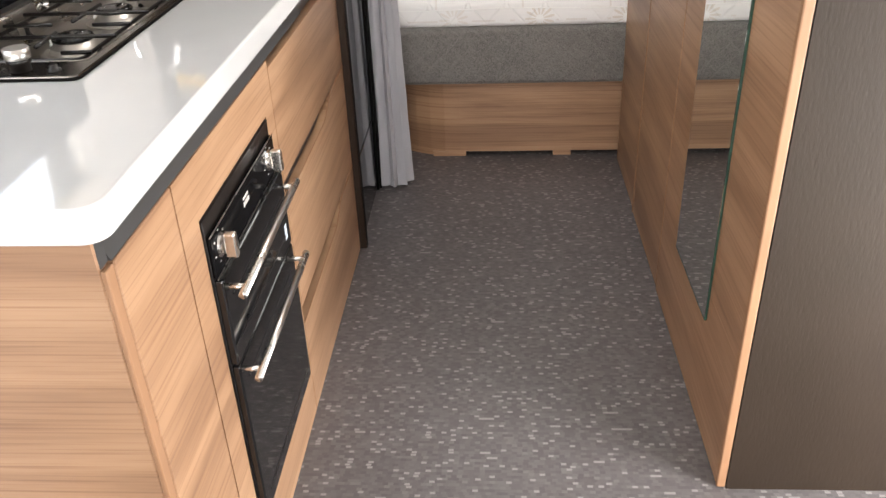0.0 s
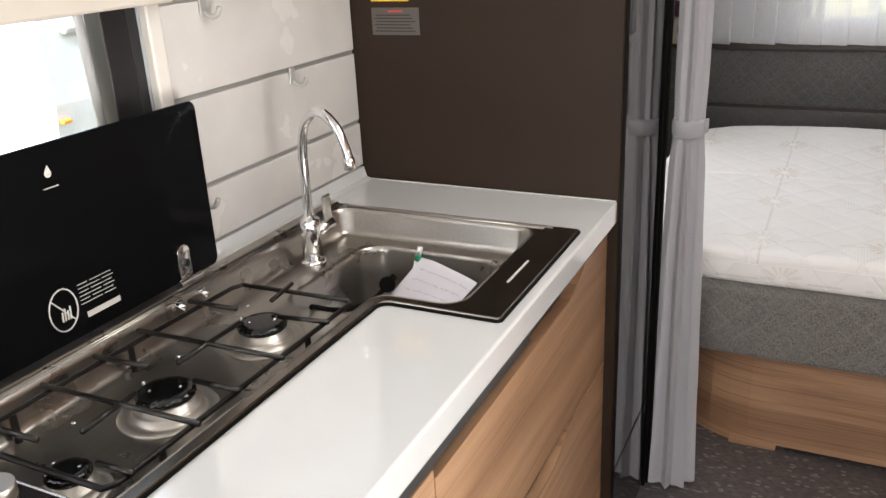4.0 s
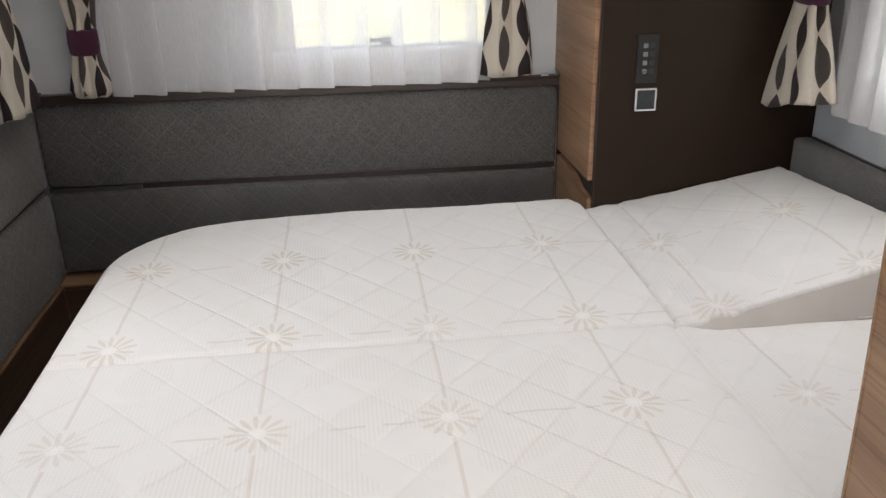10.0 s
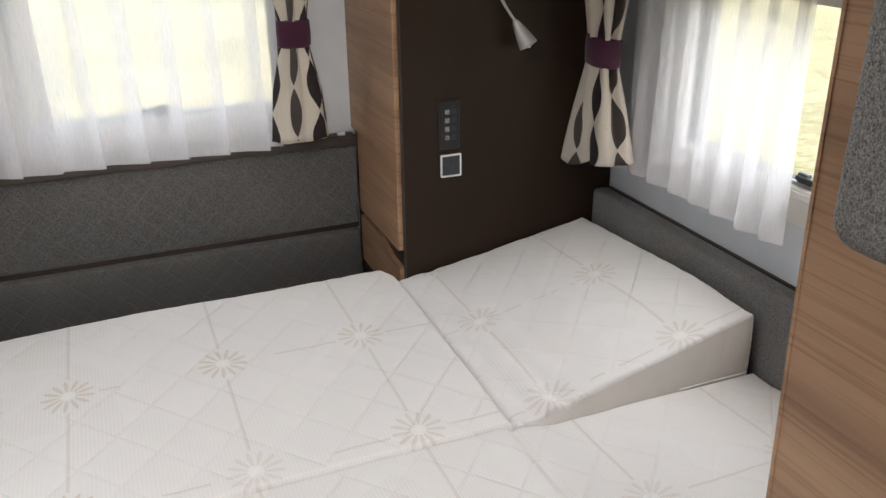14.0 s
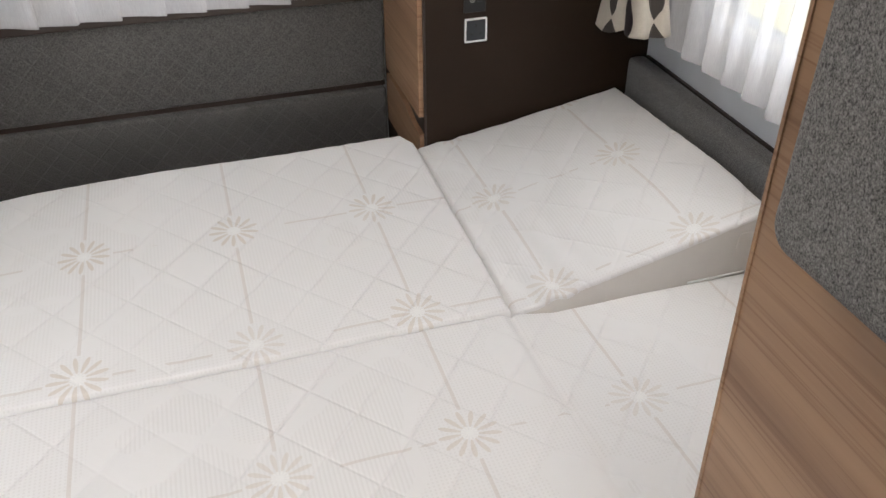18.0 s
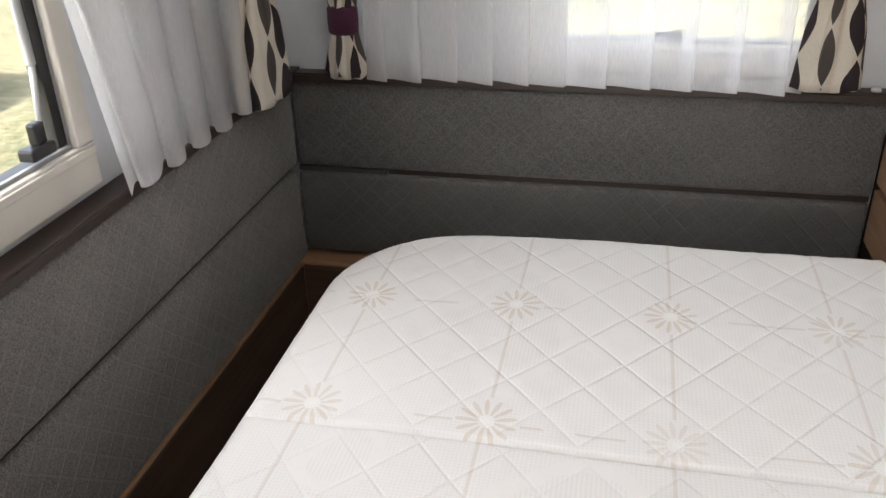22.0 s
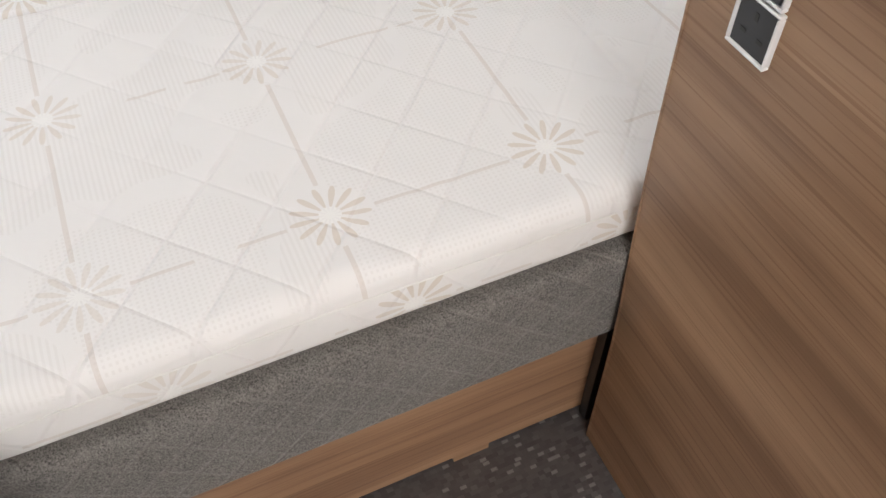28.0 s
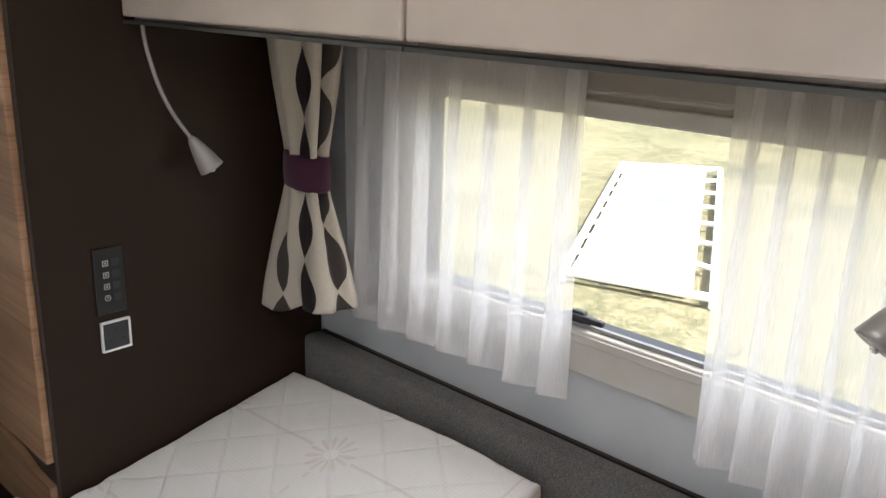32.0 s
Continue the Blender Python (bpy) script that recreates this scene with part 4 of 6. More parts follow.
# black strip added for the shade between the two doors
part("scoop_shade", bx(1.5215, 1.5235, 3.97, 4.29, 0.58, 0.66), BLACKP, col)
part("corner_trim", bx(1.5195, 1.5245, 3.9585, 3.967, 0.49, ZC, 0.001, 1), DARKTRIM, col)
panel = thing("control_panel", "slim black touch panel with four symbols on the cabinet", "panel", (1.642, 3.96, 0.95))
plate = part("plate", bx(1.616, 1.669, 3.957, 3.9615, 0.893, 1.012, 0.001, 1), BLACKP, panel)
for k in range(4):
    z = 0.985 - 0.021 * k
    if k < 3:
        sym = join(bx(1.631, 1.641, 3.9555, 3.9571, z - 0.005, z - 0.0038), bx(1.631, 1.641, 3.9555, 3.9571, z + 0.0038, z + 0.005), bx(1.631, 1.6322, 3.9555, 3.9571, z - 0.0036, z + 0.0036), bx(1.6398, 1.641, 3.9555, 3.9571, z - 0.0036, z + 0.0036), bx(1.6345, 1.6375, 3.9555, 3.9571, z - 0.0018, z + 0.0018))
    else:
        ringp = [(1.636 + 0.005 * math.cos(a * math.pi / 8), 3.9564, z + 0.005 * math.sin(a * math.pi / 8)) for a in range(17)]
        sym = join(pipe(ringp, 0.0007, 5), bx(1.6355, 1.6365, 3.9555, 3.9571, z - 0.001, z + 0.003))
    part("symbol", sym, PRINT, plate)
    part("key", bx(1.648, 1.660, 3.956, 3.9572, z - 0.006, z + 0.006), SOCKETBLACK, plate)
power_socket(1.6455, 3.962, 0.851, "-y", "dark socket in a white frame on the brown cabinet")


LAMPGREY = plain("silver_lamp_paint", (0.42, 0.41, 0.40), 0.35, 0.35)


def spun(profile, a, d, n=20):
    """A turned shell along direction d from a; (radius, distance) pairs."""
    q = Vector(d).normalized().to_track_quat("Z", "Y")
    bm = lathe(profile, (0, 0, 0), n)
    for v in bm.verts:
        v.co = Vector(a) + q @ v.co
    return bm


def reading_lamp(base, pts, tip, toward, label, size=1.0):
    t = thing("reading_lamp", label, "lamp", base, group="reading lamps")
    part("stem", pipe(curve_points(pts, 7), 0.0036 * size, 8), LAMPGREY, t, "silver flexible stem", True)
    k = size
    shade = part("shade", spun([(0.004 * k, -0.004 * k), (0.007 * k, 0.0), (0.009 * k, 0.004 * k), (0.0135 * k, 0.02 * k), (0.0185 * k, 0.04 * k), (0.0215 * k, 0.055 * k), (0.0228 * k, 0.062 * k), (0.0215 * k, 0.063 * k)], tip, toward), LAMPGREY, t, "silver cone shade", True)
    lens = part("lens", spun([(0.0205 * k, 0.0632 * k), (0.012 * k, 0.0645 * k), (0.001 * k, 0.065 * k)], tip, toward), plain("frosted_lens", (0.55, 0.53, 0.50), 0.25), shade, "clear ridged lens", True)
    part("bulb", spun([(0.004 * k, 0.0652 * k), (0.0035 * k, 0.068 * k), (0.001 * k, 0.069 * k)], tip, toward), WHITE, lens)
    return t


reading_lamp((1.725, 3.93, 1.385), [(1.722, 3.935, 1.387), (1.727, 3.934, 1.34), (1.745, 3.932, 1.275), (1.768, 3.93, 1.228), (1.795, 3.926, 1.188)], (1.795, 3.926, 1.188), (0.42, -0.26, -0.82), "silver flexible reading lamp hanging by the brown cabinet")
reading_lamp((1.86, 2.74, 1.385), [(1.895, 2.74, 1.387), (1.902, 2.75, 1.34), (1.872, 2.765, 1.265), (1.800, 2.772, 1.218)], (1.800, 2.772, 1.218), (-0.5, 0.35, -0.75), "silver flexible reading lamp near the end panel")

# ---- overhead lockers ----
for y0, y1 in ((3.312, 3.958), (2.61, 3.308)):
    lk = thing("overhead_locker", "glossy cream overhead locker above the window", "cabinet", (1.9, (y0 + y1) / 2, 1.39), group="overhead lockers")
    part("carcass", bx(1.722, XR, y0, y1, 1.387, ZC), CREAM, lk)
    part("door", bx(1.70, 1.7205, y0 + 0.001, y1 - 0.001, 1.392, 1.80, 0.004), CREAM, lk, "glossy cream door")
    part("light_rail", bx(1.701, 1.74, y0, y1, 1.381, 1.3865), GREYTRIM, lk, "grey trim strip")

# ---- windows ----


def window(name, label, axis, at, a0, a1, z0, z1, inward, rail=0.075, handle=None, blind=False, side=0.045):
    """A caravan window in a wall across x ('x') or y ('y'); inward: +1 or -1 along that axis."""
    t = thing(name, label, "window", (at, (a0 + a1) / 2, z0) if axis == "x" else ((a0 + a1) / 2, at, z0), kind="structure")

    def put(d0, d1, u0, u1, w0, w1, r=0.0):
        lo, hi = sorted((at + inward * d0, at + inward * d1))
        return bx(lo, hi, u0, u1, w0, w1, r, 2) if axis == "x" else bx(u0, u1, lo, hi, w0, w1, r, 2)

    fr = part("window_frame", join(put(0.0, 0.016, a0 - side, a1 + side, z0 - rail, z0, 0.003), put(0.0, 0.016, a0 - side, a0, z0 + 0.0005, z1 - 0.0005, 0.003), put(0.0, 0.016, a1, a1 + side, z0 + 0.0005, z1 - 0.0005, 0.003), put(0.0, 0.016, a0 - side, a1 + side, z1, z1 + 0.06, 0.003)), PLASTIC, t, "cream plastic frame")
    part("frame_step", join(put(0.0162, 0.021, a0 - side + 0.005, a1 + side - 0.005, z0 - 0.02, z0 - 0.005, 0.002), put(0.0162, 0.021, a0 - side + 0.005, a1 + side - 0.005, z1 + 0.012, z1 + 0.024, 0.002)), PLASTIC, fr)
    part("seal", join(put(-0.028, -0.004, a0, a0 + 0.022, z0, z1), put(-0.028, -0.004, a1 - 0.022, a1, z0, z1), put(-0.028, -0.004, a0, a1, z0, z0 + 0.007), put(-0.028, -0.004, a0, a1, z1 - 0.012, z1)), BLACKP, t, "black rubber seal")
    part("inner_rail", put(-0.004, 0.004, a0, a1, z0, z0 + 0.007), GREYPLASTIC, t)
    pane = part("pane", put(-0.022, -0.018, a0 + 0.001, a1 - 0.001, z0 + 0.001, z1 - 0.001), PANE, t, "clear acrylic pane")
    pane.visible_shadow = False
    if blind:
        part("blind_rail", put(0.017, 0.03, a0 - 0.03, a1 + 0.03, z1 - 0.022, z1 + 0.004, 0.003), PLASTIC, t, "cream blind rail")
    for h in handle or ():
        c = part("catch", join(put(0.004, 0.018, h - 0.012, h + 0.012, z0 + 0.012, z0 + 0.032, 0.003), put(0.012, 0.024, h - 0.05, h + 0.012, z0 + 0.018, z0 + 0.028, 0.003)), BLACKP, t, "black window catch")
        part("catch_base", put(-0.017, 0.005, h - 0.018, h + 0.018, z0 + 0.008, z0 + 0.016, 0.002), BLACKP, c)
    return t


w1 = window("window_1", "kitchen window with a cream frame", "x", 0.0, 0.12, 1.40, 1.045, 1.50, 1, 0.03, side=0.026)
part("rail_black", bx(-0.026, 0.004, 1.33, 1.377, 1.046, 1.499, 0.002), BLACKP, w1, "black window stay channel")
part("stay_tube", rod((-0.008, 1.315, 1.05), (-0.008, 1.30, 1.46), 0.006), GREYPLASTIC, w1, smooth=True)
part("blind", bx(0.017, 0.05, 0.08, 1.42, 1.295, 1.56, 0.004), plain("beige_blind", (0.55, 0.50, 0.44), 0.6), w1, "beige blind cassette")
w2 = window("window_2", "bedroom side window with a cream frame and black stay", "x", 0.0, 2.62, 3.47, 0.95, 1.42, 1, 0.08)
stay = part("window_stay", join(rod((0.004, 3.40, 0.965), (-0.015, 3.445, 1.10), 0.0055), rod((-0.015, 3.445, 1.10), (-0.02, 3.452, 1.40), 0.0085)), GREYPLASTIC, w2, "grey telescopic stay", True)
part("stay_knob", join(bx(-0.014, 0.016, 3.36, 3.42, 0.965, 0.985, 0.004), bx(-0.008, 0.01, 3.385, 3.41, 0.985, 1.02, 0.004)), BLACKP, stay)
window("window_3", "rear bedroom window behind net curtains", "y", YR, 0.70, 1.33, 0.945, 1.42, -1, 0.075, handle=(1.02,))
w4 = window("window_4", "window at the head of the bed with a cream frame", "x", XR, 2.72, 3.665, 0.938, 1.30, -1, 0.075, handle=(3.30,), blind=True)
part("blind_cassette", bx(2.07, 2.093, 2.66, 3.78, 1.318, 1.381, 0.004), plain("taupe_blind_box", (0.33, 0.30, 0.26), 0.5), w4, "taupe blind cassette")
solo("ledge_plug", lathe([(0.011, 0.0), (0.012, 0.004), (0.009, 0.008)], (1.475, 4.33, 0.851), 14), WHITE, "small white plug on the rear ledge", "plug", smooth=True)

# ---- curtains ----


def net_curtain(label, axis, at, a0, a1, z0, z1, folds, deep, seed, lean=0.0, edge=0.0, fall=0.0, room=1):
    """A pleated sheer sheet along a wall: flat stretches between overlapping folds, a sewn hem; room: the side it is seen from."""
    rng = random.Random(seed)
    t = thing("net_curtain", label, "curtain", (at, a0, z0) if axis == "x" else (a0, at, z0), group="net curtains")
    amp = [0.55 + 0.9 * rng.random() for _ in range(folds + 2)]
    drop = [0.007 * rng.random() for _ in range(folds + 2)]
    slide = [rng.uniform(-0.22, 0.22) for _ in range(folds + 2)]
    tight = [0.32 + 0.12 * rng.random() for _ in range(folds + 2)]

    def spot(s, h, push=0.0):
        k = s * folds
        f0 = int(min(k, folds - 1e-6))
        fr = k - f0
        e = fr * fr * (3 - 2 * fr)
        am, dr, sl, tg = (q[f0] * (1 - e) + q[f0 + 1] * e for q in (amp, drop, slide, tight))
        turn = 2 * math.pi * k
        off = deep * am * (0.55 + 0.5 * (1 - h)) * 0.5 * (math.cos(turn + 1.25) + 0.2 * math.cos(2 * turn + 1.0 + 2.0 * h)) + push * room
        u = a0 + (a1 - a0) * (s + tg / folds * math.sin(turn + 0.5 * h) + 0.35 * sl / folds * (1 - h)) + lean * h * (1 - s if edge else s)
        z = z0 - fall * (1 - s) * (1 - h) + dr * (1 - h) * (1 if h < 0.5 else 0) + (z1 - z0) * h
        return (at + off, u, z) if axis == "x" else (u, at + off, z)

    def strip(heights, push):
        n, bm = folds * 24, bmesh.new()
        grid = [[bm.verts.new(spot(i / n, h, push)) for i in range(n + 1)] for h in heights]
        for lo, hi in zip(grid, grid[1:]):
            for i in range(n):
                bm.faces.new((lo[i], lo[i + 1], hi[i + 1], hi[i]))
        return bm

    cloth = part("cloth", strip([k / 14 for k in range(15)], 0.0), NET, t, "sheer white net", True, 9.0)
    band = 0.028 / (z1 - z0)
    part("hem", strip([0.0, band / 2, band], 0.0012), NET, cloth, "sewn double hem", True, 9.0)
    return t


net_curtain("sheer white net curtain over the rear window", "y", 4.262, 0.275, 0.80, 0.853, 1.60, 6, 0.028, 3, room=-1)
net_curtain("sheer white net curtain over the rear window", "y", 4.268, 0.70, 1.30, 0.853, 1.60, 6, 0.026, 4, room=-1)
net_curtain("sheer white net curtain beside the side window", "x", 0.085, 3.475, 3.98, 0.862, 1.60, 5, 0.032, 5, -0.14, 1.0)
net_curtain("sheer white net curtain drawn over the window at the bed head", "x", 2.045, 3.275, 3.80, 0.832, 1.375, 7, 0.020, 6, room=-1)
net_curtain("sheer white net curtain gathered beside the window at the bed head", "x", 2.04, 2.70, 3.06, 0.826, 1.375, 8, 0.026, 7, fall=0.02, room=-1)


def tied_cloth(cx, cy, prof, folds, mat, seed, n=96, tall=40, flat=(1.0, 1.0), uvscale=(3.0, 5.0), spin=0.0, crisp=False, split=None, slant=0.0):
    """A gathered curtain: prof gives (z, half-width, fold depth) from floor to top; flat: its spread in x and y; split: (facing angle, height, depth) of a parting below the tie; slant: rise of the hem across the facing."""
    rng = random.Random(seed)
    ph = [rng.uniform(0, 6.28) for _ in range(3)]
    zs = [p[0] for p in prof]
    bm = bmesh.new()
    uvl = bm.loops.layers.uv.new("UVMap")
    rings, coords = [], {}
    for j in range(tall + 1):
        z = zs[0] + (zs[-1] - zs[0]) * j / tall
        w = float(np.interp(z, zs, [p[1] for p in prof]))
        d = float(np.interp(z, zs, [p[2] for p in prof]))
        ring = []
        for i in range(n):
            a = 2 * math.pi * i / n
            m = math.cos(folds * a + ph[0] + 0.25 * math.sin(z * 6 + ph[1]))
            m = math.asin(max(-1.0, min(1.0, m))) / 1.5708 if crisp else math.copysign(abs(m) ** 0.7, m)
            r = w * (1 - d * 0.5 + d * 0.5 * m + 0.08 * d * math.sin((folds * 2 + 1) * a + ph[2]))
            low = 0.0
            if split:
                low = max(0.0, min(1.0, (split[1] - z) / (split[1] - zs[0])))
                r *= 1 - split[2] * low * abs(math.cos(a + spin - split[0])) ** 7
            v = bm.verts.new((cx + flat[0] * r * math.cos(a + spin), cy + flat[1] * r * math.sin(a + spin), z + 0.004 * m * (1 if j == 0 else 0) + slant * low * math.sin(a + spin)))
            coords[v] = (uvscale[0] * i / n, z * uvscale[1])
            ring.append(v)
        rings.append(ring)
    for lo, hi in zip(rings, rings[1:]):
        for k in range(n):
            f = bm.faces.new((lo[k], lo[(k + 1) % n], hi[(k + 1) % n], hi[k]))
            for loop in f.loops:
                u, v = coords[loop.vert]
                if k == n - 1 and u == 0.0:
                    u = uvscale[0]
                loop[uvl].uv = (u, v)
    bm.faces.new(rings[0][::-1])
    bm.faces.new(rings[-1])
    return bm


def tie_band(cx, cy, w, z0, z1, flat, bulge=0.004, n=40):
    bm, rings = bmesh.new(), []
    for z, k in ((z0, 0.0), (z0 + 0.004, 1.0), ((z0 + z1) / 2, 1.3), (z1 - 0.004, 1.0), (z1, 0.0)):
        rings.append([bm.verts.new((cx + (flat[0] * w + bulge * k) * math.cos(2 * math.pi * i / n), cy + (flat[1] * w + bulge * k) * math.sin(2 * math.pi * i / n), z + 0.003 * math.sin(2 * math.pi * i / n))) for i in range(n)])
    for lo, hi in zip(rings, rings[1:]):
        for i in range(n):
            bm.faces.new((lo[i], lo[(i + 1) % n], hi[(i + 1) % n], hi[i]))
    bm.faces.new(rings[0][::-1])
    bm.faces.new(rings[-1])
    return bm


def window_drape(cx, cy, z0, tie, ztop, w, flat, seed, label, face, spin=0.0, flare=1.32, part_depth=0.5, slant=0.0):
    """A tied-back drape that parts into two tails below its band; face: the angle from which the room sees it."""
    t = thing("window_drape", label, "curtain", (cx, cy, z0), group="patterned drapes")
    prof = [(z0, w * flare, 0.22), (tie - 0.14, w * 1.05, 0.3), (tie - 0.04, w * 0.66, 0.45), (tie, w * 0.58, 0.45), (tie + 0.05, w * 0.66, 0.5), (tie + 0.16, w * 0.92, 0.5), (ztop, w * 1.1, 0.45)]
    part("cloth", tied_cloth(cx, cy, prof, 6, DRAPE, seed, flat=flat, uvscale=(6.0, 7.4), spin=face + spin, split=(face, tie - 0.04, part_depth), slant=slant), DRAPE, t, "cream cloth with plum ovals", True, 9.0)
    part("tieback", tie_band(cx, cy, w * 0.6, tie - 0.033, tie + 0.033, flat), PLUM, t, "plum fabric tieback", True)
    return t


UP = math.pi / 2
window_drape(0.222, 4.275, 0.856, 1.0, 1.62, 0.058, (1.0, 0.5), 11, "cream drape with plum ovals tied back in the corner", -UP, 0.2, 0.85, 0.3)
window_drape(1.352, 4.272, 0.870, 1.143, 1.62, 0.064, (1.0, 0.5), 12, "cream drape with plum ovals tied back by the cabinet", -UP, 0.25, 1.25, 0.4)
window_drape(0.105, 4.03, 0.868, 1.185, 1.62, 0.078, (0.6, 1.0), 13, "cream drape with plum ovals tied back by the side window", 0.0, 0.2, 1.32, 0.5)
window_drape(1.995, 3.860, 0.845, 1.118, 1.375, 0.085, (0.62, 1.0), 14, "cream drape with plum ovals tied back at the bed head", 2 * UP, 0.0, 1.5, 0.8, -0.022)

curtain = thing("divider_curtain", "pale grey divider curtain tied back beside the black fridge", "curtain", (0.585, 2.37, 0))
fl = (1.0, 0.95)
CX, CY = 0.578, 2.384
part("cloth", tied_cloth(CX, CY, [(0.012, 0.068, 0.5), (0.25, 0.060, 0.5), (0.6, 0.050, 0.48), (0.86, 0.040, 0.42), (0.925, 0.0335, 0.3), (0.96, 0.034, 0.3), (1.05, 0.036, 0.34), (1.3, 0.035, 0.34), (1.93, 0.040, 0.36)], 9, DIVIDER, 21, n=216, tall=60, flat=fl, crisp=True), DIVIDER, curtain, "pale grey pleated cloth")
part("tieback", tie_band(CX, CY, 0.0335, 0.918, 0.955, fl, 0.0025), DIVIDER, curtain, "pale grey tieback band", True)
part("tie_tab", bx(0.6135, 0.6195, 2.372, 2.390, 0.926, 0.956, 0.002), DIVIDER, curtain)
part("curtain_track", bx(0.55, 1.36, 2.35, 2.372, 1.93, 1.949), GREYPLASTIC, curtain, "grey ceiling track")

# ---- kitchen ----
kitchen = thing("kitchen_unit", "walnut-look kitchen base unit with three drawers", "cabinet", (0.26, 1.2, 0))
part("carcass", bx(0.0, 0.498, 0.505, 1.928, 0.0, 0.715), BROWN, kitchen)
part("end_panel", bx(0.0, 0.512, 0.484, 0.503, 0.0, 0.857, 0.002, 1), WOOD, kitchen, "walnut-look end panel")
part("end_edge", bx(0.5125, 0.519, 0.484, 0.503, 0.0, 0.817, 0.001, 1), EDGE, kitchen, "wood edging")
part("front_panel", bx(0.50, 0.519, 0.5055, 0.684, 0.003, 0.818, 0.0015, 1), WOOD, kitchen)
for nm, a, b, c, d in (("oven_stile", 0.687, 0.7518, 0.003, 0.818), ("oven_stile", 1.1462, 1.199, 0.003, 0.818), ("oven_rail", 0.752, 1.146, 0.003, 0.148), ("oven_rail", 0.752, 1.146, 0.732, 0.818)):
    part(nm, bx(0.50, 0.519, a, b, c, d), WOOD, kitchen)
part("cover_strip", turned(slab([(0.819, 0.503), (0.819, 0.517), (0.857, 0.499), (0.857, 0.47)], 0.505, 1.52), "z,x,y"), GREYTRIM, kitchen, "dark grey grip profile")
part("strip_cap", bx(0.47, 0.513, 0.4865, 0.5045, 0.819, 0.857), GREYTRIM, kitchen)


def drawer(z0, z1, scoop, reach=1.60):
    """A drawer front whose top edge is scooped at the near end for the hand."""
    top = [(1.203, z1 - scoop)]
    for k in range(9):
        s = k / 8
        top.append((reach + 0.15 * s, z1 - scoop * (1 - (3 * s * s - 2 * s ** 3))))
    pts = [(1.203, z0), (1.926, z0), (1.926, z1)] + [p for p in top[::-1]]
    bm = bmesh.new()
    a = [bm.verts.new((0.501, y, z)) for y, z in pts]
    b = [bm.verts.new((0.519, y, z)) for y, z in pts]
    n = len(pts)
    for i in range(n):
        bm.faces.new((a[i], a[(i + 1) % n], b[(i + 1) % n], b[i]))
    bm.faces.new(a[::-1])
    bm.faces.new(b)
    bmesh.ops.triangulate(bm, faces=[f for f in bm.faces if len(f.verts) > 4])
    bmesh.ops.recalc_face_normals(bm, faces=bm.faces[:])
    d = part("drawer", bm, WOOD, kitchen, "walnut-look drawer front with a scooped grip")
    lip = [(0.5198, y, z + 0.0002) for y, z in sorted(top + [(1.926, z1)])]
    part("edge_band", pipe(lip, 0.0012, 5), EDGE, d, "pale edge band")
    # black strip added behind the scoop for the shade in its gap
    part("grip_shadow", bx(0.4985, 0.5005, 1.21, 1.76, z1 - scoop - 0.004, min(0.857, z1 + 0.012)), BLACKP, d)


drawer(0.003, 0.279, 0.036)
drawer(0.283, 0.571, 0.038)
drawer(0.575, 0.8565, 0.052, 1.69)

worktop = thing("worktop", "glossy white kitchen worktop with rounded corner", "worktop", (0.26, 1.2, 0.86))
PLATE = filleted([(0.04, 0.858), (0.345, 0.858), (0.345, 1.405), (0.518, 1.405), (0.518, 1.755), (0.04, 1.755)], [0.005, 0.012, 0.016, 0.006, 0.006, 0.005])
RECESS = filleted([(0.076, 0.930), (0.329, 0.930), (0.329, 1.421), (0.454, 1.421), (0.454, 1.732), (0.076, 1.732)], [0.022, 0.022, 0.026, 0.034, 0.034, 0.034])
BOWL = filleted([(0.150, 1.425), (0.298, 1.425), (0.304, 1.450), (0.424, 1.450), (0.424, 1.692), (0.150, 1.692)], [0.04, 0.022, 0.015, 0.035, 0.055, 0.055])
FLOORZ = 0.862
wt = [(0.0, 0.466)] + arc(0.507, 0.494, 0.028, -90, 0, 6) + [(0.535, 1.9285), (0.0, 1.9285)]
part("slab", pierced(slab(wt, 0.858, 0.9, 0.004, 3), [tuple(q) for q in inset_ring(RECESS, -0.003)]), WORKTOP, worktop)
part("upstand", turned(slab([(0.9005, 0.0), (0.9005, 0.03), (0.905, 0.018), (0.925, 0.012), (0.925, 0.0)], 0.47, 1.9285), "z,x,y"), WORKTOP, worktop)
part("rear_upstand", bx(0.005, 0.534, 1.925, 1.9285, 0.9003, 0.9022, 0.0008, 1), WORKTOP, worktop)

# oven
oven = thing("oven", "black built-in oven and grill with steel handles", "oven", (0.5, 0.95, 0.148))
part("body", bx(0.10, 0.515, 0.753, 1.145, 0.149, 0.731), BLACKP, oven)
part("back_plate", bx(0.515, 0.5205, 0.757, 1.143, 0.15, 0.728, 0.001, 1), IRON, oven)
cp = part("control_panel", bx(0.5205, 0.5265, 0.758, 1.142, 0.634, 0.70, 0.002, 1), BLACKGLASS, oven, "black control panel")
for z in (0.6325, 0.7015):
    part("chrome_line", bx(0.5262, 0.5275, 0.758, 1.142, z - 0.0008, z + 0.0008), SATIN, cp)
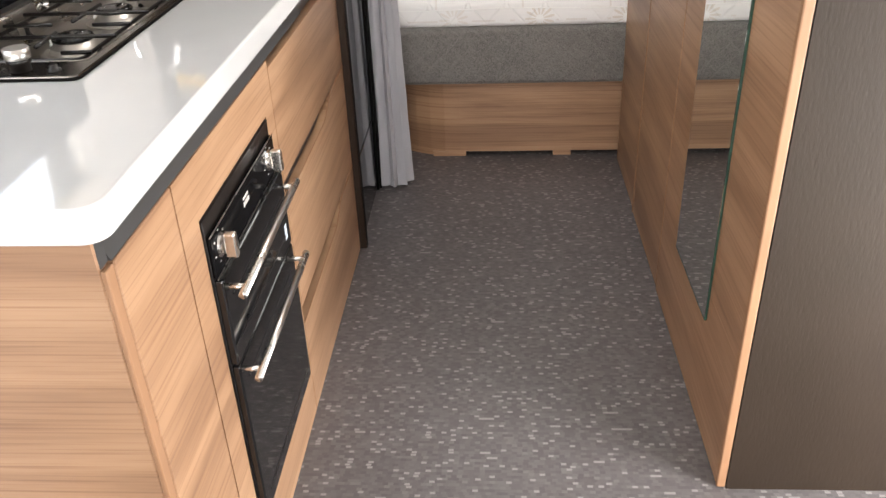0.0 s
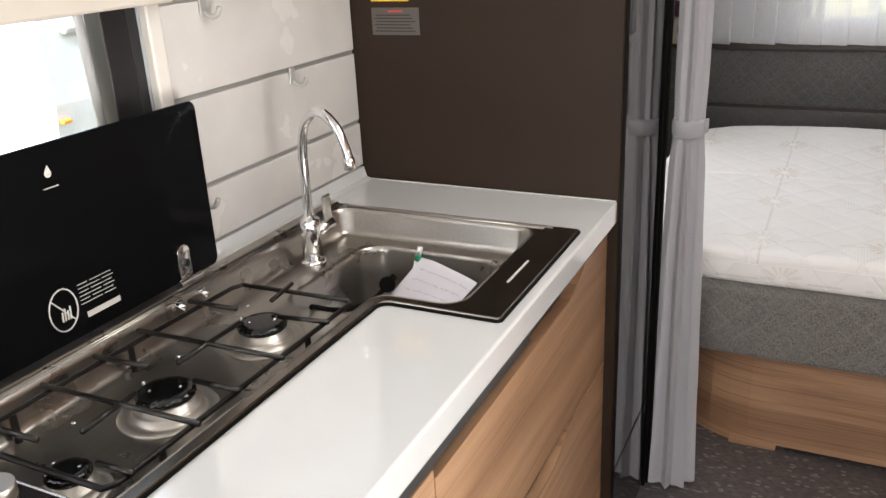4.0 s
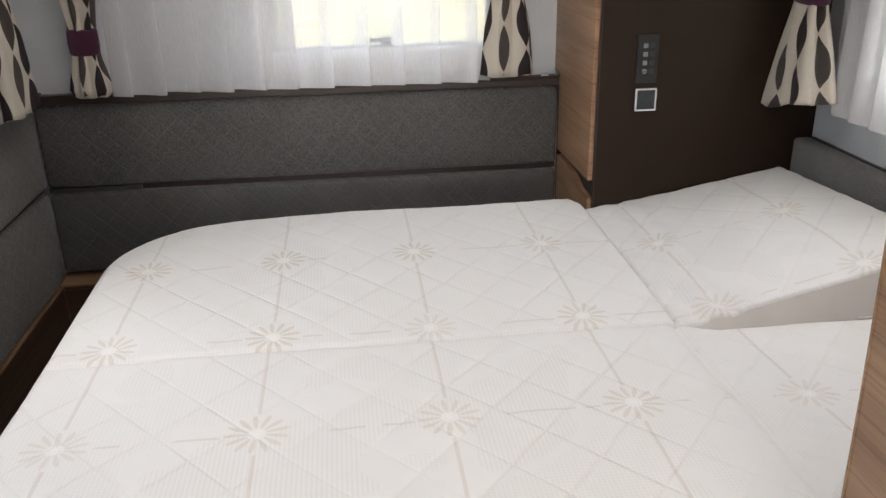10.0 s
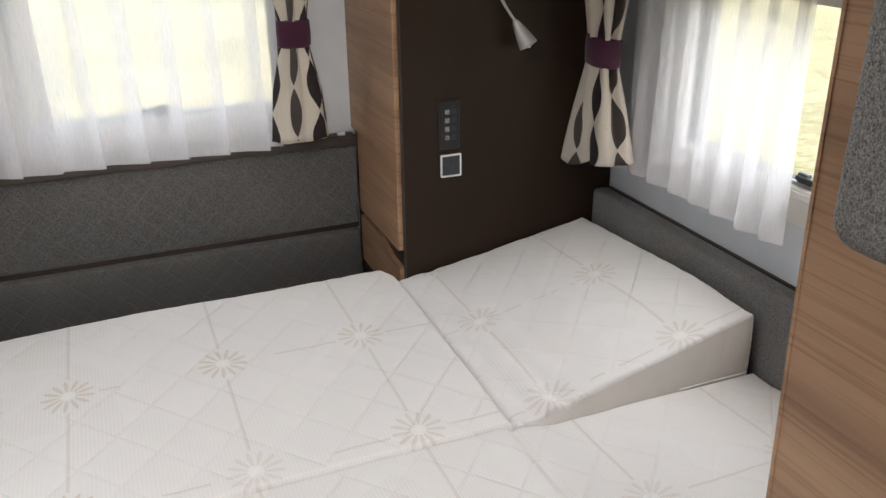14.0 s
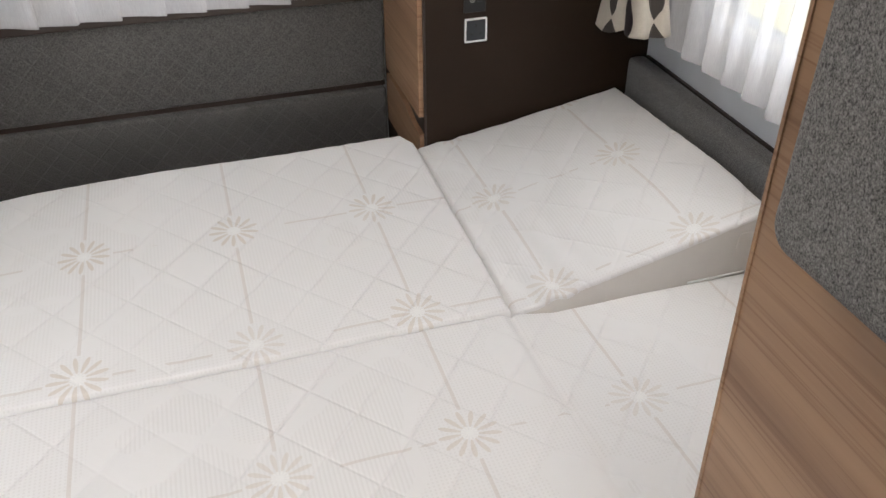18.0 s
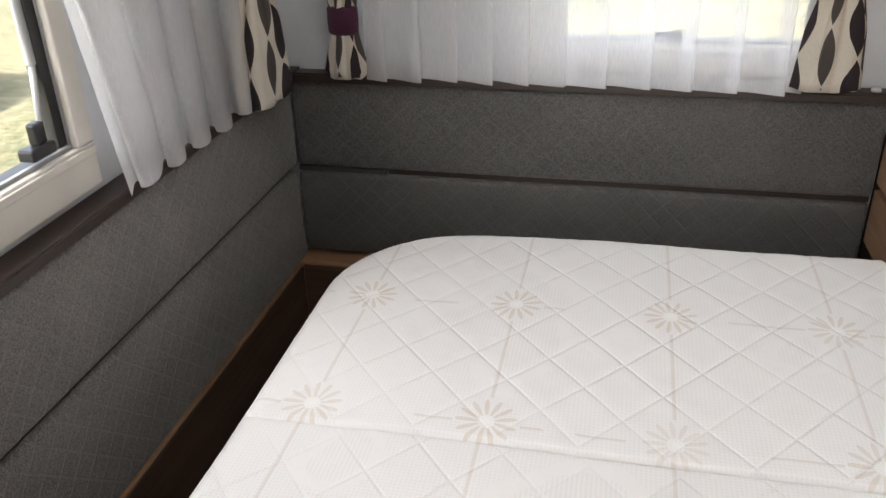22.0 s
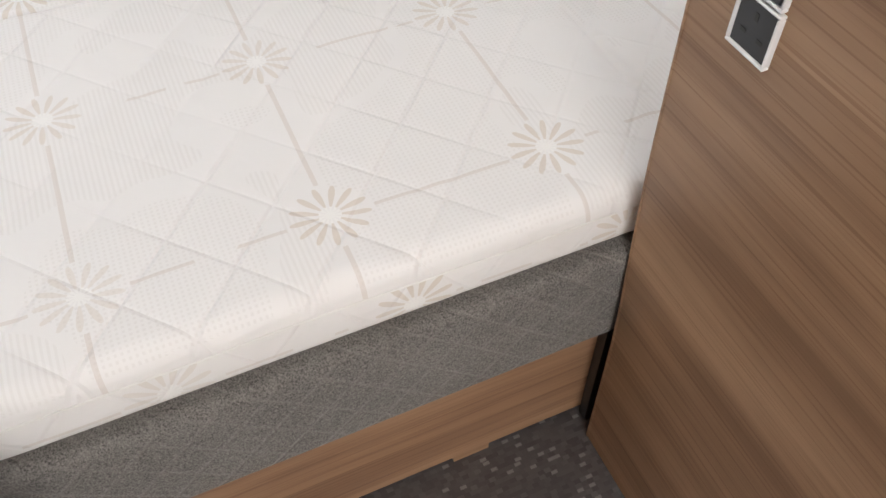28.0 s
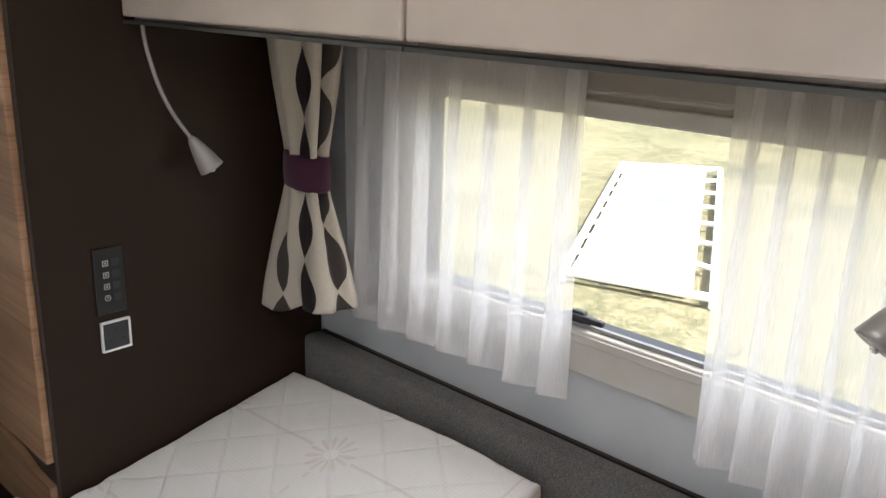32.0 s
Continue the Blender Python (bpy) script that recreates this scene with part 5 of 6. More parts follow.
for y in (0.793, 1.09):
    kn = part("knob", join(rod((0.526, y, 0.672), (0.534, y, 0.672), 0.014), bx(0.534, 0.553, y - 0.007, y + 0.007, 0.652, 0.692, 0.003)), SATIN, cp, "satin metal control knob")
    part("knob_ring", rod((0.526, y, 0.672), (0.5285, y, 0.672), 0.019), CHROME, kn)
    for k in range(5):
        a = math.pi * (0.2 + 0.3 * k)
        part("mark", bx(0.5266, 0.5272, y + 0.026 * math.cos(a) - 0.002, y + 0.026 * math.cos(a) + 0.002, 0.672 + 0.024 * math.sin(a) - 0.001, 0.672 + 0.024 * math.sin(a) + 0.001), PRINT, cp)
part("badge", join(*[bx(0.5266, 0.5273, 0.925 + 0.008 * k, 0.931 + 0.008 * k, 0.664, 0.672) for k in range(4)], bx(0.5266, 0.5273, 0.925, 0.955, 0.676, 0.68)), PRINT, cp, "pale printed badge bars")
for nm, z0, z1, hz in (("grill_door", 0.478, 0.630, 0.618), ("oven_door", 0.152, 0.474, 0.466)):
    d = part(nm, bx(0.5205, 0.534, 0.757, 1.143, z0, z1, 0.003), OVENGLASS, oven, "black glass door")
    for z in (z0 + 0.031, z1 - 0.041):
        part("inner_edge", bx(0.5335, 0.5348, 0.79, 1.11, z - 0.001, z + 0.001), IRON, d)
    bar = part("handle", rod((0.566, 0.74, hz), (0.566, 1.118, hz), 0.0065), SATIN, d, "satin steel bar handle", True)
    for y in (0.765, 1.095):
        part("standoff", rod((0.533, y, hz), (0.566, y, hz), 0.0045), SATIN, bar, smooth=True)
part("rating_label", bx(0.534, 0.5346, 1.105, 1.118, 0.50, 0.53), plain("pale_blue_label", (0.55, 0.62, 0.70), 0.5), oven)

# hob with glass lid, and sink
hob = thing("gas_hob", "three-burner steel gas hob set in the worktop", "hob", (0.19, 1.14, 0.9))
part("rear_rail", bx(0.043, 0.064, 0.90, 1.748, 0.9072, 0.9125, 0.002), STEEL, hob, "steel hinge rail")
for x in (0.0660, 0.0712):
    part("bead", pipe([(x, 0.905, 0.9066), (x, 1.746, 0.9066)], 0.0023, 8), STEEL, hob, "pressed bead", True)

def burner(x, y, r):
    z = FLOORZ + 0.0002
    b = part("burner", lathe([(r * 1.95, 0.0), (r * 1.9, 0.0022), (r * 1.62, 0.0026), (r * 1.58, 0.0006), (r * 1.36, 0.001), (r * 1.36, 0.009), (r * 1.3, 0.0105), (r * 1.14, 0.011), (r * 1.12, 0.019), (r * 1.02, 0.0195)], (x, y, z), 36), RINGSTEEL, hob, "steel burner ring", True)
    n, crown = 72, bmesh.new()
    rings = []
    for rr, h, cog in ((1.08, 0.0196, 0.0), (1.13, 0.0222, 0.035), (1.12, 0.0262, 0.03), (1.02, 0.0285, 0.0), (0.7, 0.0292, 0.0), (0.05, 0.0294, 0.0)):
        rings.append([crown.verts.new((x + r * (rr + cog * (1 if k % 4 < 2 else -1)) * math.cos(2 * math.pi * k / n), y + r * (rr + cog * (1 if k % 4 < 2 else -1)) * math.sin(2 * math.pi * k / n), z + h)) for k in range(n)])
    for lo, hi in zip(rings, rings[1:]):
        for k in range(n):
            crown.faces.new((lo[k], lo[(k + 1) % n], hi[(k + 1) % n], hi[k]))
    crown.faces.new(rings[0][::-1])
    crown.faces.new(rings[-1])
    cap = part("cap", crown, CAPBLACK, b, "glossy black enamel burner cap", True)
    for k in (-1, 1):
        part("rivet", lathe([(0.0022, 0.0), (0.0018, 0.001), (0.0005, 0.0013)], (x + 0.45 * r * k, y + 0.35 * r * k, z + 0.0294), 10), CHROME, cap, smooth=True)
    part("spark_pin", join(rod((x - r * 1.66, y + r * 0.5, z), (x - r * 1.66, y + r * 0.5, z + 0.02), 0.0018), rod((x - r * 1.66, y + r * 0.5, z), (x - r * 1.66, y + r * 0.5, z + 0.008), 0.0035)), WHITE, b)


CAPBLACK = plain("black_enamel_gloss", (0.004, 0.004, 0.004), 0.16, bump=0.0)
burner(0.228, 0.977, 0.02)
burner(0.211, 1.132, 0.03)
burner(0.209, 1.318, 0.029)
ZG = 0.898
frame_pts = curve_points([(0.094, 0.962, ZG), (0.100, 1.17, ZG), (0.109, 1.382, ZG)], 4) + curve_points([(0.117, 1.397, ZG), (0.20, 1.400, ZG), (0.293, 1.402, ZG)], 2) + [(0.301, 1.394, ZG), (0.303, 0.972, ZG), (0.295, 0.960, ZG), (0.094, 0.962, ZG)]
grate = part("pan_support", pipe(frame_pts, 0.0034, 8), IRON, hob, "black wire pan support")
for x0, y0, x1, y1 in ((0.198, 1.357, 0.190, 1.417), (0.088, 1.315, 0.168, 1.319), (0.311, 1.327, 0.237, 1.319), (0.086, 1.220, 0.312, 1.226), (0.200, 1.285, 0.198, 1.170), (0.087, 1.146, 0.170, 1.151), (0.310, 1.146, 0.245, 1.145), (0.084, 1.072, 0.313, 1.076), (0.202, 1.098, 0.206, 1.018), (0.090, 0.989, 0.174, 0.990), (0.311, 0.985, 0.264, 0.984)):
    part("bar", pipe([(x0, y0, ZG + 0.005), (x1, y1, ZG + 0.0045)], 0.0034, 8), IRON, grate, smooth=True)
for x, y in ((0.1015, 1.19), (0.3025, 1.03), (0.097, 1.02), (0.302, 1.29)):
    part("foot", rod((x, y, FLOORZ + 0.0003), (x, y, ZG), 0.0042), IRON, grate)
for x, y in ((0.128, 1.240), (0.118, 1.40), (0.125, 1.07), (0.285, 1.215), (0.26, 1.405)):
    part("screw", lathe([(0.0034, 0.0), (0.003, 0.0012), (0.001, 0.0018)], (x, y, FLOORZ + 0.0002), 12), CHROME, hob, "small plate screw", True)
for y in (1.305, 1.352):
    part("lid_clip", join(rod((0.079, y - 0.007, 0.9035), (0.093, y - 0.002, 0.8995), 0.0042), bx(0.077, 0.083, y - 0.010, y + 0.006, 0.9005, 0.9065, 0.0012, 1)), CHROME, hob, "small chrome clip on the recess wall", True)
for x in (0.108, 0.179, 0.250):
    kn = part("knob", lathe([(0.0145, 0.0), (0.0145, 0.012), (0.0172, 0.0126), (0.0172, 0.0185)], (x, 0.889, 0.9065), 32), IRON, hob, "black knob skirt", True)
    part("knob_cap", lathe([(0.0180, 0.0186), (0.0184, 0.0192), (0.0184, 0.0322)], (x, 0.889, 0.9065), 36), SATIN, kn, "satin metal knob collar", True)
    part("knob_face", lathe([(0.0184, 0.0323), (0.0178, 0.0334), (0.001, 0.0334)], (x, 0.889, 0.9065), 36), SPUN, kn, "spun metal knob face")
part("igniter", lathe([(0.010, 0.0), (0.010, 0.003), (0.0065, 0.004), (0.0065, 0.009)], (0.301, 0.884, 0.9065), 16), IRON, hob, "black igniter button", True)

lid = thing("glass_lid", "black glass hob lid standing open on two hinges", "lid", (0.06, 1.16, 0.915))
LX = 0.052
lidpts = rounded_rect(0.906, 1.42, 0.918, 1.163, 0.012, 4)
part("glass", turned(slab(lidpts, 0.0, 0.005, 0.0012, 2), "y,z,x", (LX, 0, 0)), BLACKGLASS, lid, "black tempered glass")
for y in (0.985, 1.348):
    hg = part("hinge", join(turned(slab(rounded_rect(y - 0.012, y + 0.012, 0.916, 0.972, 0.0118, 6), 0.0, 0.0035, 0.001, 2), "y,z,x", (LX + 0.0055, 0, 0)), rod((LX + 0.012, y - 0.022, 0.918), (LX + 0.012, y + 0.022, 0.918), 0.0075)), CHROME, lid, "chrome hinge", True)
    part("screw", rod((LX + 0.008, y, 0.945), (LX + 0.0125, y, 0.945), 0.006), IRON, hg, smooth=True)
LF = LX + 0.0052
ringp = [(LF + 0.0004, 1.142 + 0.0205 * math.cos(2 * math.pi * a / 24), 0.962 + 0.027 * math.sin(2 * math.pi * a / 24)) for a in range(25)]
sign = part("warning_sign", pipe(ringp, 0.001, 5), PRINT, lid, "pale round no-flame sign")
part("slash", pipe([(LF + 0.0004, 1.127, 0.979), (LF + 0.0004, 1.156, 0.944)], 0.0009, 5), PRINT, sign)
part("flame", join(*[pipe([(LF + 0.0004, 1.138 + 0.004 * k, 0.948), (LF + 0.0004, 1.139 + 0.004 * k, 0.960 + 0.004 * (k % 2))], 0.0012, 5) for k in range(4)]), PRINT, sign)
part("warning_text", join(*[bx(LF, LF + 0.0005, 1.168 + 0.019 * c, 1.183 + 0.019 * c + 0.003 * ((k + c) % 2), 0.9835 - 0.0052 * k, 0.9844 - 0.0052 * k) for k in range(6) for c in range(3)], bx(LF, LF + 0.0005, 1.174, 1.228, 0.938, 0.9455)), PRINT, lid, "pale unreadable warning lines")
drop = arc(0, 0, 0.0048, 150, 390, 10) + [(0.001, 0.010)]
part("emblem", turned(slab(drop, 0, 0.0006), "y,z,x", (LF, 1.162, 1.128)), PRINT, lid, "pale drop emblem")
part("maker_bar", bx(LF, LF + 0.0005, 1.152, 1.173, 1.1105, 1.1119), PRINT, lid)
for y in (0.96, 1.385):
    part("lid_stop", rod((LF, y, 1.15), (LF + 0.003, y, 1.15), 0.003), IRON, lid)

sink = thing("sink", "pressed stainless steel sink and hob plate with a rim coloured for dark reflections", "sink", (0.29, 1.58, 0.9))
rim = pierced(slab(PLATE, 0.9003, 0.9068, 0.002, 2, 0.0), RECESS)
part("rim", rim, RIMSTEEL, sink, "flat steel rim coloured for its dark reflections")
part("gasket", pierced(slab([tuple(q) for q in inset_ring(PLATE, -0.0022)], 0.9002, 0.9046, 0.0008, 1), [tuple(q) for q in inset_ring(PLATE, 0.0012)]), TRIMBLACK, sink, "black rubber gasket")


def pressed_plate():
    """The recess with its rolled edge and the bowl sunk into its floor."""
    bm, loops = bmesh.new(), []
    for d, z in ((-0.0022, 0.9070), (-0.0004, 0.9078), (0.0012, 0.9068), (0.0034, 0.9000), (0.0095, 0.8740), (0.0125, 0.8668), (0.0160, 0.8632), (0.0200, FLOORZ)):
        loops.append([bm.verts.new((q.x, q.y, z)) for q in inset_ring(RECESS, d)])
    hole = [bm.verts.new((q.x, q.y, FLOORZ)) for q in inset_ring(BOWL, 0.0)]
    k = len(loops[0])
    for up, dn in zip(loops, loops[1:]):
        for i in range(k):
            bm.faces.new((dn[i], dn[(i + 1) % k], up[(i + 1) % k], up[i]))
    edges = [bm.edges.get((loops[-1][i], loops[-1][(i + 1) % k])) for i in range(k)]
    edges += [bm.edges.new((hole[i], hole[(i + 1) % len(hole)])) for i in range(len(hole))]
    bmesh.ops.triangle_fill(bm, use_beauty=True, edges=edges)
    last, m = hole, len(hole)
    for d, z in ((0.002, FLOORZ - 0.0008), (0.0042, FLOORZ - 0.003), (0.006, FLOORZ - 0.009), (0.011, 0.732), (0.014, 0.722), (0.019, 0.718)):
        ring = [bm.verts.new((q.x, q.y, z)) for q in inset_ring(BOWL, d)]
        for i in range(m):
            bm.faces.new((ring[i], ring[(i + 1) % m], last[(i + 1) % m], last[i]))
        last = ring
    bm.faces.new(last)
    bmesh.ops.recalc_face_normals(bm, faces=bm.faces[:])
    if max(bm.faces, key=lambda f: f.calc_area()).normal.z < 0:
        bmesh.ops.reverse_faces(bm, faces=bm.faces[:])
    return bm


part("basin", pressed_plate(), STEEL, sink, "brushed steel recess and bowl", True, 0.9)
part("ridge", join(pipe([(0.088, 1.7390, 0.9066), (0.462, 1.7390, 0.9066)], 0.0025, 8), pipe([(0.086, 1.7460, 0.9066), (0.475, 1.7460, 0.9066)], 0.0022, 8)), STEEL, sink, "pressed double bead", True)
part("slot", bx(0.4835, 0.4875, 1.515, 1.60, 0.9067, 0.9074, 0.0003, 1), PRINT, sink, "pale slot mark")
part("drain", lathe([(0.026, 0.0), (0.024, 0.0018), (0.02, 0.001), (0.004, 0.0)], (0.285, 1.56, 0.7185), 20), CHROME, sink, "chrome drain ring", True)
part("drain_plug", join(rod((0.212, 1.648, 0.808), (0.2175, 1.640, 0.812), 0.014), rod((0.219, 1.664, 0.818), (0.212, 1.648, 0.808), 0.006)), TRIMBLACK, sink, "black drain plug")
part("plug_chain", pipe(curve_points([(0.212, 1.648, 0.808), (0.206, 1.630, 0.797), (0.205, 1.60, 0.797), (0.196, 1.56, 0.80), (0.202, 1.50, 0.825), (0.215, 1.424, 0.866)], 7), 0.0045, 6), TRIMBLACK, sink, "black plug strap", True)

tap = thing("tap", "chrome swan-neck mixer tap behind the sink", "tap", (0.118, 1.576, FLOORZ))
TX, TY = 0.118, 1.576
part("base_ring", lathe([(0.0205, 0.0), (0.0205, 0.007), (0.016, 0.010)], (TX, TY, FLOORZ)), CHROME, tap, smooth=True)
part("body", lathe([(0.0163, 0.006), (0.0163, 0.0775), (0.0150, 0.0795), (0.0095, 0.0800), (0.0090, 0.0840)], (TX, TY, FLOORZ)), CHROME, tap, smooth=True)
neck = [(TX, TY, 0.935), (TX, TY, 1.0), (TX + 0.001, TY, 1.055), (TX + 0.010, TY - 0.003, 1.092), (TX + 0.034, TY - 0.011, 1.117), (TX + 0.060, TY - 0.021, 1.121), (TX + 0.088, TY - 0.031, 1.104), (TX + 0.106, TY - 0.038, 1.073), (TX + 0.111, TY - 0.040, 1.058)]
part("spout", pipe(curve_points(neck, 8), 0.0076, 14), CHROME, tap, "curved chrome spout", True)
part("nozzle", rod((TX + 0.1108, TY - 0.040, 1.061), (TX + 0.113, TY - 0.041, 1.044), 0.0088), CHROME, tap, smooth=True)
lv = part("lever_hub", rod((TX + 0.004, TY + 0.010, 0.917), (TX + 0.014, TY + 0.044, 0.921), 0.0105), CHROME, tap, smooth=True)
part("lever", bx(TX + 0.008, TX + 0.014, TY + 0.026, TY + 0.046, 0.926, 0.972, 0.002), SATIN, lv, "flat satin lever")

note = thing("paper_note", "handwritten paper note leaning in the sink bowl", "paper", (0.26, 1.63, 0.748))


def note_point(u, v, lift=0.0):
    """u across the sheet, v along it: the sheet stands in the bowl and leans on its far wall."""
    a, b, c, d = Vector((0.186, 1.628, 0.748)), Vector((0.312, 1.621, 0.752)), Vector((0.264, 1.681, 0.851)), Vector((0.367, 1.678, 0.820))
    p = a * (1 - u) * (1 - v) + b * u * (1 - v) + c * (1 - u) * v + d * u * v
    return (p.x, p.y, p.z + 0.006 * math.sin(math.pi * u) * v + 0.002 * math.sin(math.pi * u) * math.sin(5 * u + 2 * v) + lift)


def sheet(nu=8, nv=10, thick=0.0006):
    bm = bmesh.new()
    g = [[[bm.verts.new(note_point(i / nu, j / nv, s)) for j in range(nv + 1)] for i in range(nu + 1)] for s in (0.0, thick)]
    for i in range(nu):
        for j in range(nv):
            bm.faces.new((g[1][i][j], g[1][i + 1][j], g[1][i + 1][j + 1], g[1][i][j + 1]))
            bm.faces.new((g[0][i][j], g[0][i][j + 1], g[0][i + 1][j + 1], g[0][i + 1][j]))
    bmesh.ops.recalc_face_normals(bm, faces=bm.faces[:])
    return bm


part("sheet", sheet(), PAPER, note, "white note sheet", True)
rng = random.Random(8)
for k in range(5):
    v, u0, u1 = 0.84 - 0.16 * k, 0.12 + 0.05 * rng.random(), 0.62 + 0.3 * rng.random()
    words, u = [], u0
    while u < u1:
        w = rng.uniform(0.08, 0.17)
        words.append(pipe([note_point(u + w * i / 9, v + 0.017 * rng.uniform(-1, 1), 0.0012) for i in range(10)], 0.00034, 4))
        u += w + 0.035
    part("writing", join(*words), INK, note, "unreadable blue handwriting")
pen = thing("marker_pen", "white pen with a green cap standing behind the note", "pen", (0.226, 1.664, 0.7185))
part("barrel", rod((0.226, 1.664, 0.7205), (0.2560, 1.6795, 0.846), 0.0044), WHITE, pen, smooth=True)
part("cap", rod((0.2560, 1.6795, 0.846), (0.2588, 1.6812, 0.857), 0.0050), GREEN, pen, "green cap", True)
part("cap_end", rod((0.2588, 1.6812, 0.857), (0.2620, 1.683, 0.870), 0.0048), WHITE, pen, "white cap end", True)

# splash board of wide slats with hooks
GROOVE = plain("grey_aluminium", (0.30, 0.295, 0.285), 0.35, 0.25)
HOOKGREY = plain("pale_grey_hook", (0.42, 0.41, 0.39), 0.4, 0.3)
splash = thing("splash_board", "white slatted splashback with chrome grooves", "splashback", (0.01, 1.68, 0.92))
edges = [0.926, 1.018, 1.155, 1.292, 1.43]
for z0, z1 in zip(edges, edges[1:]):
    part("slat", bx(0.0, 0.012, 1.428, 1.9275, z0 + 0.0035, z1 - 0.0035, 0.002), WHITEBOARD, splash, "white glossy slat")
for z in edges[1:-1]:
    part("groove", bx(0.0, 0.0075, 1.428, 1.9275, z - 0.0034, z + 0.0034), GROOVE, splash, "grey metal groove")
for y, z in ((1.715, 1.155), (1.515, 1.292), (1.452, 1.018), (1.88, 1.292)):
    hk = thing("wall_hook", "small grey hook hanging in the splashback groove", "hook", (0.014, y, z), group="splashback hooks")
    part("plate", bx(0.0125, 0.016, y - 0.008, y + 0.008, z - 0.024, z + 0.004, 0.0012, 1), HOOKGREY, hk)
    part("arm", pipe(curve_points([(0.015, y, z - 0.020), (0.026, y + 0.002, z - 0.027), (0.036, y + 0.004, z - 0.024), (0.041, y + 0.005, z - 0.013)], 5), 0.0042, 8), HOOKGREY, hk, smooth=True)

# fridge tower
fridge = thing("fridge", "tall fridge with glossy black doors in a brown housing", "fridge", (0.26, 2.15, 0))
part("side_panel", bx(0.0, 0.538, 1.9305, 1.955, 0.0, ZC, 0.0015, 1), BROWN, fridge, "matt brown side panel")
part("far_panel", bx(0.0, 0.536, 2.345, 2.366, 0.0, ZC, 0.0015, 1), TRIMBLACK, fridge, "black far side panel")
part("body", bx(0.02, 0.50, 1.956, 2.344, 0.0, ZC), BLACKP, fridge)
part("post", bx(0.50, 0.534, 1.956, 1.982, 0.0, ZC, 0.002), TRIMBLACK, fridge, "black door post")
part("edge_trim", bx(0.5382, 0.5395, 1.9335, 1.955, 0.0, ZC, 0.0005, 1), TRIMBLACK, fridge, "black front edge")
part("far_post", bx(0.50, 0.530, 2.330, 2.344, 0.0, ZC, 0.002), TRIMBLACK, fridge)
d1 = part("upper_door", bx(0.501, 0.5275, 1.984, 2.328, 0.274, 1.80, 0.003), BLACKDOOR, fridge, "glossy black upper door")
part("door_handle", bx(0.5276, 0.534, 1.994, 2.034, 1.182, 1.46, 0.004), SOCKETBLACK, d1, "dark grip plate")
part("lower_door", bx(0.501, 0.5275, 1.984, 2.328, 0.02, 0.266, 0.003), BLACKDOOR, fridge, "glossy black lower door")
lab = part("yellow_label", bx(0.057, 0.136, 1.9296, 1.9304, 1.248, 1.278), YELLOW, fridge, "yellow warning label")
for k in range(4):
    part("print_line", bx(0.062, 0.131 - 0.006 * (k % 2), 1.9291, 1.9295, 1.2535 + 0.006 * k, 1.2552 + 0.006 * k), GREYLABEL, lab)
lab2 = part("grey_label", bx(0.056, 0.156, 1.9296, 1.9304, 1.187, 1.2365), GREYLABEL, fridge, "grey printed label")
for k in range(6):
    part("print_line", bx(0.062 + 0.004 * (k % 2), 0.148 - 0.005 * (k % 3), 1.9291, 1.9295, 1.193 + 0.0058 * k, 1.1952 + 0.0058 * k), DARKPRINT, lab2)
part("print_heading", bx(0.092, 0.122, 1.9291, 1.9295, 1.2285, 1.2315), RED, lab2)

# ---- outside ----
ground = bmesh.new()
bmesh.ops.create_grid(ground, x_segments=60, y_segments=60, size=0.5)
for v in ground.verts:
    s = v.co.copy()
    v.co = Vector((math.copysign(abs(2 * s.x) ** 3, s.x) * 900, math.copysign(abs(2 * s.y) ** 3, s.y) * 900, -0.55))
solo("ground", ground, GRASS, "dry summer grass field", "ground", "structure")
board = thing("ground_panel", "white printed panel in a tubular frame lying on the grass", "panel", (8.3, 6.4, -0.55))
cA, cB, cC, cD = Vector((6.02, 5.85, -0.47)), Vector((6.25, 5.01, -0.47)), Vector((10.45, 6.95, -0.47)), Vector((9.95, 7.72, -0.47))
tA, tB, tC, tD = Vector((5.93, 5.88, -0.47)), Vector((6.22, 4.84, -0.47)), Vector((10.62, 6.85, -0.47)), Vector((9.93, 7.8, -0.47))
bm = bmesh.new()
lo = [bm.verts.new(p) for p in (cA, cB, cC, cD)]
hi = [bm.verts.new(p + Vector((0, 0, 0.02))) for p in (cA, cB, cC, cD)]
bm.faces.new(hi)
for i in range(4):
    bm.faces.new((lo[i], lo[(i + 1) % 4], hi[(i + 1) % 4], hi[i]))
part("sheet", bm, WHITE, board, "white sheet")
for a, b, p, q, m in ((tA, tB, cA, cB, 3), (tB, tC, cB, cC, 7), (tC, tD, cC, cD, 3), (tD, tA, cD, cA, 9)):
    part("tube", rod(a, b, 0.032, n=8), WHITE, board, "white frame tube")
    part("leg", rod(a, a + Vector((0, 0, -0.075)), 0.03, n=8), WHITE, board)
    for k in range(1, m):
        part("strap_arm", rod(p + (q - p) * k / m, a + (b - a) * k / m, 0.022, n=6), WHITE, board)
for k in range(4):
    c = (cA + cB) / 2 + ((cC + cD) / 2 - (cA + cB) / 2) * (0.33 + 0.13 * k)
    ux, uy = (cD - cA).normalized(), (cB - cA).normalized()
    b2 = bmesh.new()
    q = [c + ux * a * (0.16 + 0.04 * (k % 2)) + uy * b * (0.20 - 0.03 * k) + Vector((0, 0, 0.024)) for a, b in ((-1, -1), (1, -1), (1, 1), (-1, 1))]
    b2.faces.new([b2.verts.new(p) for p in q])
    part("print", b2, BLUE, board, "pale blue printed patch")

